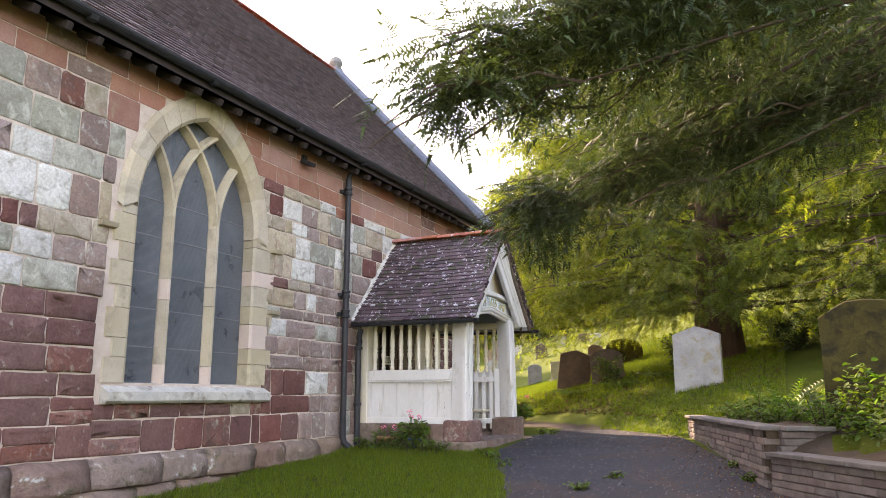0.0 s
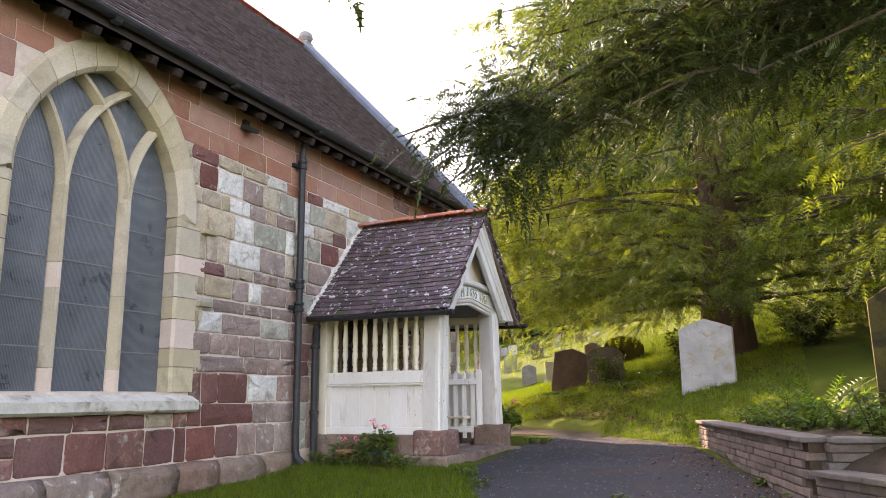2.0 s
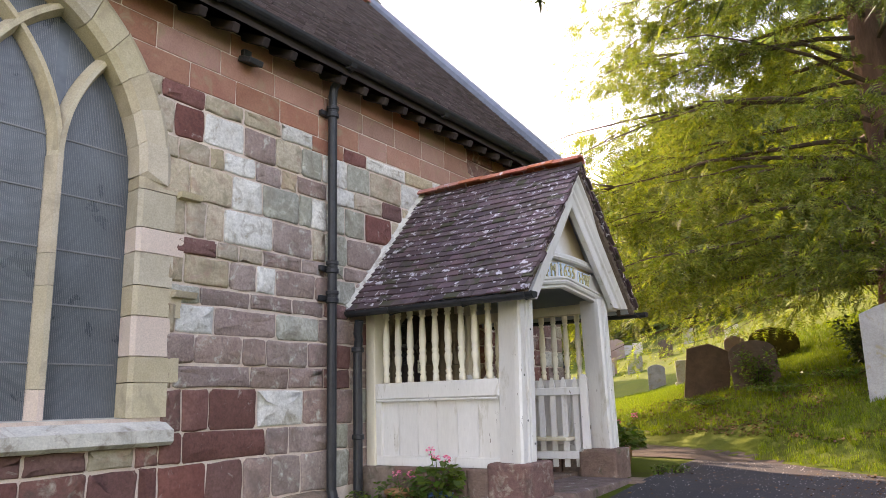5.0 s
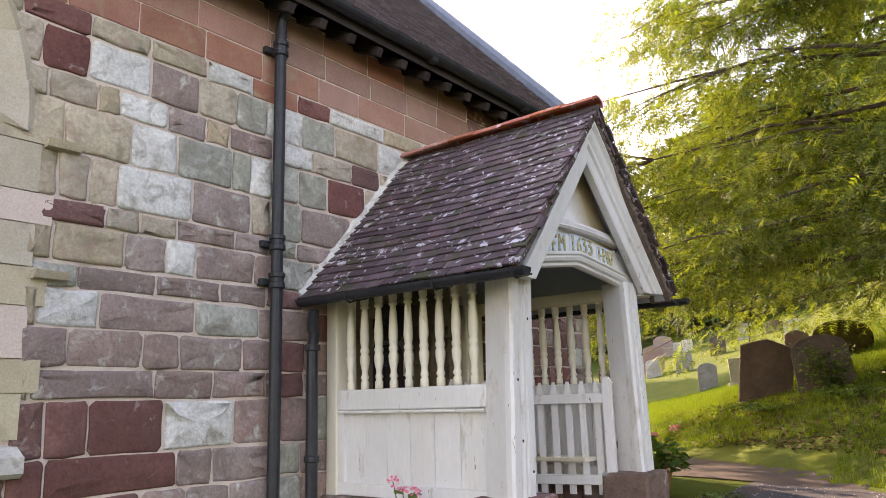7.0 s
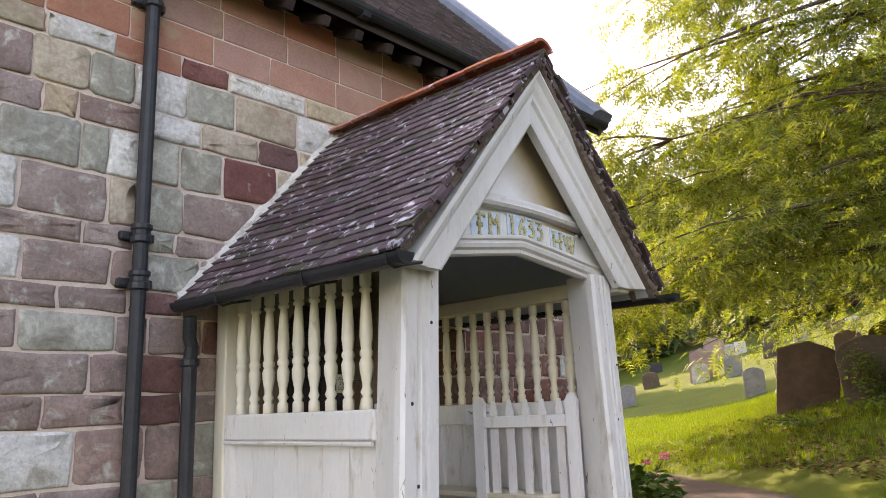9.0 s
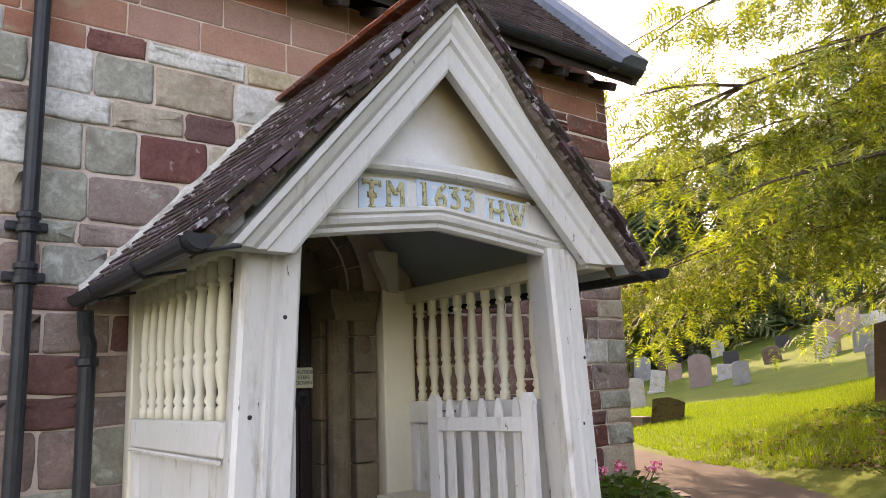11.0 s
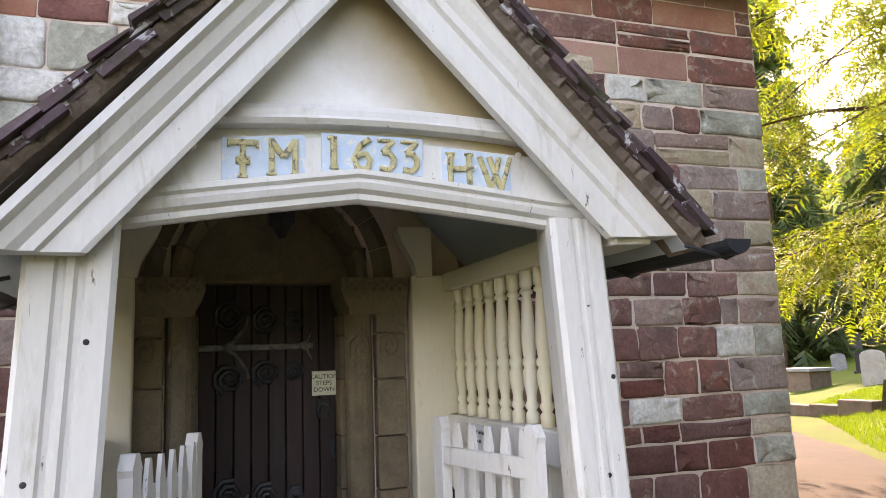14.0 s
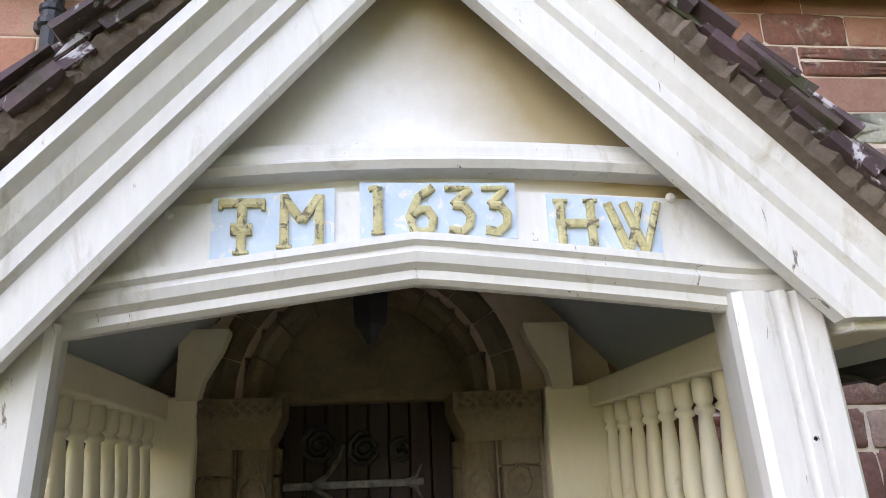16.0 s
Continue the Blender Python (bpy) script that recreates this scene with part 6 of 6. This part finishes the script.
pot_plant(0.72, 10.62, ground_z(0.72, 10.62), "terracotta", "terracotta pot with a small plant beside the porch", 0.15, 0.16, 2, 0.05, 120)
pot_plant(1.20, 10.6, ground_z(1.2, 10.6), "bluepot", "blue pot of green foliage with pink flowers", 0.14, 0.36, 3, 0.08, 260)
pot_plant(1.75, 13.75, 0.9, "terracotta", "pot of dark geraniums with pink flower heads", 0.2, 0.36, 3, 0.09, 420)
pot_plant(1.35, 14.2, 0.9, "terracotta", "pot of dark geraniums with pink flower heads", 0.18, 0.32, 2, 0.08, 300)
for k in range(14):
    x, y = 0.35 + 1.5 * k / 14, 10.42 + 0.12 * math.sin(k * 2.1)
    shrub("weed", x, y, ground_z(x, y), 0.16, 0.2, 90, 0.06, "leaf", "green weeds growing along the porch base", 4, "weeds")
for x, y in ((2.35, 13.5), (2.5, 13.75), (6.1, 9.5), (5.9, 10.3), (5.5, 12.0), (4.6, 9.3), (4.4, 8.4), (3.0, 9.7), (2.6, 10.3)):
    shrub("weed", x, y, ground_z(x, y), 0.16, 0.12, 60, 0.06, "leaf", "small green weeds at the path's edge", 4, "weeds")
slates = thing("slate_heap", (0.35, 16.1, 0.9), "heap of broken grey slates at the church corner", "slates")
for k in range(26):
    bm = boxed((-0.14, -0.09, 0), (0.14, 0.09, 0.012))
    turned(bm, pose(0.55 + random.uniform(-0.2, 0.2), 15.5 + random.uniform(-0.25, 0.25), ground_z(0.6, 15.5) + 0.007 * k, random.uniform(-12, 12), random.uniform(-12, 12), random.uniform(0, 180)))
    part("slate_piece", bm, "slate", slates)


# ---- grass ----
def tuft():
    v, f = [], []
    for k in range(6):
        a = k * math.tau / 6 + 0.3
        c, s = math.cos(a), math.sin(a)
        q = len(v)
        v += [(c * 0.01 - s * 0.004, s * 0.01 + c * 0.004, 0), (c * 0.01 + s * 0.004, s * 0.01 - c * 0.004, 0), (c * 0.035, s * 0.035, 0.05 + 0.01 * (k % 3))]
        f.append((q, q + 1, q + 2))
    return np.array(v, float), f


random.seed(21)
mats = []
while len(mats) < 15000:
    y = random.uniform(4.0, 10.9)
    w, e = path_edges(y)
    x = random.uniform(0.1, w + 0.12)
    if random.random() < smooth(w + 0.12, w - 0.35, x) + 0.05:
        mats.append(spray_matrix((x, y, ground_z(x, y)), (math.cos(x * 50), math.sin(x * 50)), random.uniform(-0.2, 0.2), random.uniform(0.6, 1.3), 0))
tagged(scatter("grass_verge", tuft(), mats, "blade"), "short green grass along the church wall", "grass", kind="stuff")
mats = []
while len(mats) < 30000:
    x, y = random.uniform(-9, 6.5), random.uniform(13.8, 27)
    s = (x - 4.4) * 0.62 + (y - 14.3) * 0.78
    if s > 0.05 and not (x < 3 and abs(y - (15.4 + 2.6 * math.sin(min((3 - x) / 17 * 3, 1.57)) + 7.5 * ((3 - x) / 17) ** 2)) < 1.3):
        mats.append(spray_matrix((x, y, ground_z(x, y)), (math.cos(x * 50), math.sin(x * 50)), random.uniform(-0.2, 0.2), random.uniform(0.8, 1.6), 0))
tagged(scatter("bank_grass", tuft(), mats, "blade"), "short green grass on the sunlit bank", "grass", kind="stuff")


# ---- litter ----
random.seed(77)
mats = []
while len(mats) < 10000:
    x, y = random.uniform(-1.5, 6.5), random.uniform(15.2, 21.5)
    s = (x - 4.4) * 0.62 + (y - 14.3) * 0.78
    if s > 0.6 and noise.noise((x * 0.8, y * 0.8, 3)) > -0.05:
        mats.append(spray_matrix((x, y, ground_z(x, y) + 0.015), (math.cos(x * 90), math.sin(x * 90)), random.uniform(-0.4, 0.4), random.uniform(0.6, 1.4), random.uniform(-0.5, 0.5)))
for _ in range(2600):
    y = random.uniform(3, 14)
    w, e = path_edges(y)
    x = e - abs(random.gauss(0, 0.5)) if random.random() < 0.75 else random.uniform(w, e)
    if x > w:
        mats.append(spray_matrix((x, y, ground_z(x, y) + 0.02), (math.cos(x * 90), math.sin(x * 90)), random.uniform(-0.3, 0.3), random.uniform(0.3, 0.8), random.uniform(-0.5, 0.5)))
tagged(scatter("leaf_litter", leaf_template(0.055, 0.035), mats, "litter"), "brown dead leaves on bank and path edge", "leaves", kind="stuff")
mats = []
for _ in range(2600):
    y = random.uniform(3, 15)
    w, e = path_edges(y)
    x = random.uniform(w, e)
    mats.append(spray_matrix((x, y, ground_z(x, y) + 0.012), (math.cos(x * 90), math.sin(x * 90)), 0, random.uniform(0.5, 1.4), 0))
pebble = (np.array([(-0.006, -0.005, 0), (0.006, -0.004, 0), (0.005, 0.006, 0), (-0.005, 0.005, 0), (0, 0, 0.007)], float), [(0, 1, 4), (1, 2, 4), (2, 3, 4), (3, 0, 4)])
tagged(scatter("path_grit", pebble, mats, "grit"), "pale grit scattered on the path", "grit", kind="stuff")


# ---- wall stones, piece by piece ----
random.seed(33)


def wall_stone(y0, y1, z0, z1, kind, proud=0.0, parent=None):
    """One block with uneven, rounded edges, standing proud of the mortar."""
    parent = parent or wall_north
    ashlar = kind == "a"
    g = random.uniform(0.004, 0.006) if ashlar else random.uniform(0.006, 0.012)
    w, h = y1 - y0 - 2 * g, z1 - z0 - 2 * g
    if w < 0.03 or h < 0.03:
        return
    cy, cz = (y0 + y1) / 2, (z0 + z1) / 2
    j = 0.003 if ashlar else 0.009
    c = min(w, h) * (0.05 if ashlar else random.uniform(0.05, 0.12))
    outline = []
    for sy, sz in ((-1, -1), (1, -1), (1, 1), (-1, 1)):
        corner = (sy * w / 2, sz * h / 2)
        a = (corner[0] - sy * c, corner[1])
        b = (corner[0], corner[1] - sz * c)
        d = (corner[0] - sy * c * 0.3, corner[1] - sz * c * 0.3)
        mid = (0, corner[1]) if sy * sz > 0 else (corner[0], 0)
        outline += [b, d, a, mid] if sy * sz > 0 else [a, d, b, mid]
    outline = [(p + random.uniform(-j, j), q + random.uniform(-j, j)) for p, q in outline]
    top = (0.007 if ashlar else random.uniform(0.010, 0.024)) + proud
    tilt = 0.0 if ashlar else random.uniform(-0.006, 0.006)
    n = len(outline)
    verts = []
    inset = min(0.005 if ashlar else random.uniform(0.007, 0.013), min(w, h) * 0.07)
    for depth, cut, rough in ((-0.02, 0.0, 0.0), (top * 0.4, 0.0, 0.0), (top * 0.85, inset, 0.002), (top + 0.001, inset * 2.4, 0.003), (top + 0.002, min(w, h) * 0.28, 0.006)):
        r = 0.0 if ashlar else rough
        for p, q in outline:
            u, v = p * (1 - 2 * cut / w), q * (1 - 2 * cut / h)
            verts.append((depth + random.uniform(-r, r) + tilt * 2 * v / h * (depth > 0), cy + u, cz + v))
    verts.append((top + 0.004 + (0.0 if ashlar else random.uniform(-0.005, 0.008)), cy, cz))
    faces = []
    for r in range(0, 4 * n, n):
        for k in range(n):
            faces.append((r + k, r + (k + 1) % n, r + n + (k + 1) % n, r + n + k))
    for k in range(n):
        faces.append((4 * n + k, 4 * n + (k + 1) % n, 5 * n))
    return raw("stone", verts, faces, kind, parent, smooth=not ashlar)


def course(z0, z1, y0, spec, limit=None):
    """A course of named stones from y0: a letter for the stone and its length in centimetres."""
    y = y0
    for word in spec.split():
        e = y + int(word[1:]) / 100
        wall_stone(y, e if limit is None else min(e, limit), z0, z1, word[0])
        y = e


def mixed(z0, z1, y0, y1, palette, lo=0.28, hi=0.62):
    """A course of stones of chance lengths, drawn from a palette of letters."""
    y = y0
    while y < y1 - 0.02:
        w = random.uniform(lo, hi)
        if y1 - y - w < 0.16:
            w = y1 - y
        kind = random.choice(palette)
        if kind != "a" and random.random() < 0.06 and z1 - z0 > 0.2:
            m = (z0 + z1) / 2
            wall_stone(y, y + w, z0, m, kind)
            wall_stone(y, y + w, m, z1, random.choice(palette))
        else:
            wall_stone(y, y + w, z0, z1, kind)
        y += w


# between the window and the downpipe, and on to the porch
R0 = 8.36
course(0.98, 1.36, R0, "d48 d40 m34 m38 m40 g30 m40")
course(1.36, 1.62, R0, "d22 d92 m30 m55 g30 m35")
course(1.62, 1.98, R0, "r20 d28 d54 w60 m45 m30 g40")
course(1.98, 2.19, R0, "t10 m84 m48 m50 d40 m45")
course(2.19, 2.45, R0, "m31 m52 m30 m55 m30 d35 m45")
course(2.45, 2.71, R0, "t10 w40 m74 g60 m22 m40 d45")
course(2.71, 2.88, R0, "g34 m57 m55 m45 d40 m40")
course(2.88, 3.15, R0 - 0.02, "t18 t50 m32 w25 m55 m25 g40 m50")
course(3.15, 3.31, R0 - 0.02, "t8 d45 t25 t30 m52 m35 g30 m45")
course(3.31, 3.65, R0 - 0.06, "t22 t22 t20 w60 m55 t20 g35 m60")
course(3.65, 3.99, R0 - 0.12, "t30 t48 w38 g50 g18 w22 g30 g35 d50 t40")
course(3.99, 4.2, R0 - 0.2, "t26 t34 t16 w38 m34 t22 m45 w45 t50 d40 t60 w60 t40")
course(4.2, 4.52, R0 - 0.3, "t30 d32 w47 m41 t36 g32 w40 g40 t60 w70 t50 d40 w60")
course(4.52, 4.7, R0 - 0.42, "t28 d45 t46 t50 w45 a50 d40 w75 t60 w50 t60 d50 t50")
mixed(4.7, 4.95, 7.75, 13.2, "a", 0.5, 0.75)
mixed(4.95, 5.2, 7.5, 13.3, "a", 0.5, 0.75)
mixed(5.2, 5.44, 7.2, 13.2, "a", 0.5, 0.75)
# under the window
mixed(1.36, 1.53, 5.6, R0, "mtdddr", 0.28, 0.5)
mixed(0.98, 1.36, 5.6, R0, "ddr", 0.42, 0.72)
# west of the window
L1 = 5.64
for z0, z1, pal, lo, hi in ((0.98, 1.32, "ddr", 0.5, 0.72), (1.32, 1.6, "ddr", 0.5, 0.75), (1.6, 1.84, "ddr", 0.45, 0.7), (1.84, 2.11, "ddrm", 0.42, 0.68), (2.11, 2.38, "ddrm", 0.42, 0.65), (2.38, 2.65, "ddr", 0.4, 0.62)):
    mixed(z0, z1, 3.4, L1 - (0.06 if z0 > 1.7 else 0), pal, lo, hi)
course(2.65, 2.95, 3.5, "m60 w58 g62 m40", L1)
course(2.95, 3.23, 3.5, "w60 g45 w42 m40 m32", L1)
course(3.23, 3.48, 3.5, "m50 d40 d18 d20 t18 t46 t40", L1)
course(3.48, 3.92, 3.5, "t60 w62 w40 m36 t24", L1)
course(3.92, 4.23, 3.5, "w50 m42 w45 g62 m30", L1 + 0.03)
course(4.23, 4.62, 3.5, "m50 g60 g56 m38 g22", L1 + 0.12)
course(4.62, 4.98, 3.5, "a50 g48 m40 r30 t30 a45", 5.98)
mixed(4.98, 5.2, 3.4, 6.3, "aam", 0.4, 0.7)
mixed(5.2, 5.44, 3.4, 6.6, "aam", 0.4, 0.7)
# east of the porch to the corner
for z0, z1, pal in ((0.9, 1.15, "mdg"), (1.15, 1.5, "dmgr"), (1.5, 1.72, "ddrg"), (1.72, 1.86, "ddr"), (1.86, 2.06, "rrdw"), (2.06, 2.33, "rdrm"), (2.33, 2.58, "rwdr"), (2.58, 2.8, "drmr"), (2.8, 3.0, "drrm"),
                    (3.0, 3.2, "mrd"), (3.2, 3.42, "mrm"), (3.42, 3.66, "mrdt"), (3.66, 3.86, "mmr"), (3.86, 4.12, "rmt"), (4.12, 4.34, "mwrt"), (4.34, 4.56, "gdrw")):
    q = CORNER_Y - random.uniform(0.28, 0.62)
    mixed(z0, z1, 13.22, q, pal, 0.28, 0.6)
    wall_stone(q, CORNER_Y + 0.006, z0, z1, random.choice("ttgm"), 0.004)
for z0, z1 in ((4.56, 4.8), (4.8, 5.02), (5.02, 5.24), (5.24, 5.44)):
    mixed(z0, z1, 13.2, CORNER_Y, "ar", 0.5, 0.85)


# worn, splayed plinth
def plinth_stone(y0, y1, z0, z1, out, kind):
    bm = bmesh.new()
    d = random.uniform(-0.015, 0.015)
    plate(bm, [(-0.02, z0), (out + d, z0), (out + d, z1 - 0.09), (out * 0.55 + d, z1 - 0.02), (0.03, z1), (-0.02, z1)], 1, y0 + 0.006, y1 - 0.006)
    bmesh.ops.triangulate(bm, faces=bm.faces)
    bmesh.ops.subdivide_edges(bm, edges=bm.edges, cuts=3, use_grid_fill=True)
    for v in bm.verts:
        if v.co.x > 0.0:
            k = 0.6 + 0.4 * min(1.0, (v.co.y - y0) / 0.05, (y1 - v.co.y) / 0.05)
            v.co.x *= k
            v.co += Vector((noise.noise(v.co * 5), 0.15 * noise.noise(v.co * 5 + Vector((9, 0, 0))), 0.5 * noise.noise(v.co * 5 + Vector((0, 9, 0))))) * 0.05 + Vector((noise.noise(v.co * 14) * 0.018, 0, 0))
    part("plinth_stone", bm, kind, wall_north, smooth=True)


y = 3.4
while y < 10.25:
    w = random.uniform(0.55, 1.0)
    if 6.6 < y < 7.0:
        plinth_stone(y, y + 0.72, 0.62, 0.985, 0.2, "sill")
        w = 0.72
    else:
        plinth_stone(y, min(y + w, 10.35), 0.66, 0.975, 0.14, "plinth")
    y += w
y = 3.4
while y < 10.2:
    w = random.uniform(0.5, 0.9)
    plinth_stone(y, min(y + w, 10.35), 0.2, 0.66, 0.18, "plinth")
    y += w
y = 13.4
while y < 15.9:
    w = random.uniform(0.5, 0.8)
    plinth_stone(y, min(y + w, 16.02), 0.6, 1.15, 0.10, "plinth")
    y += w
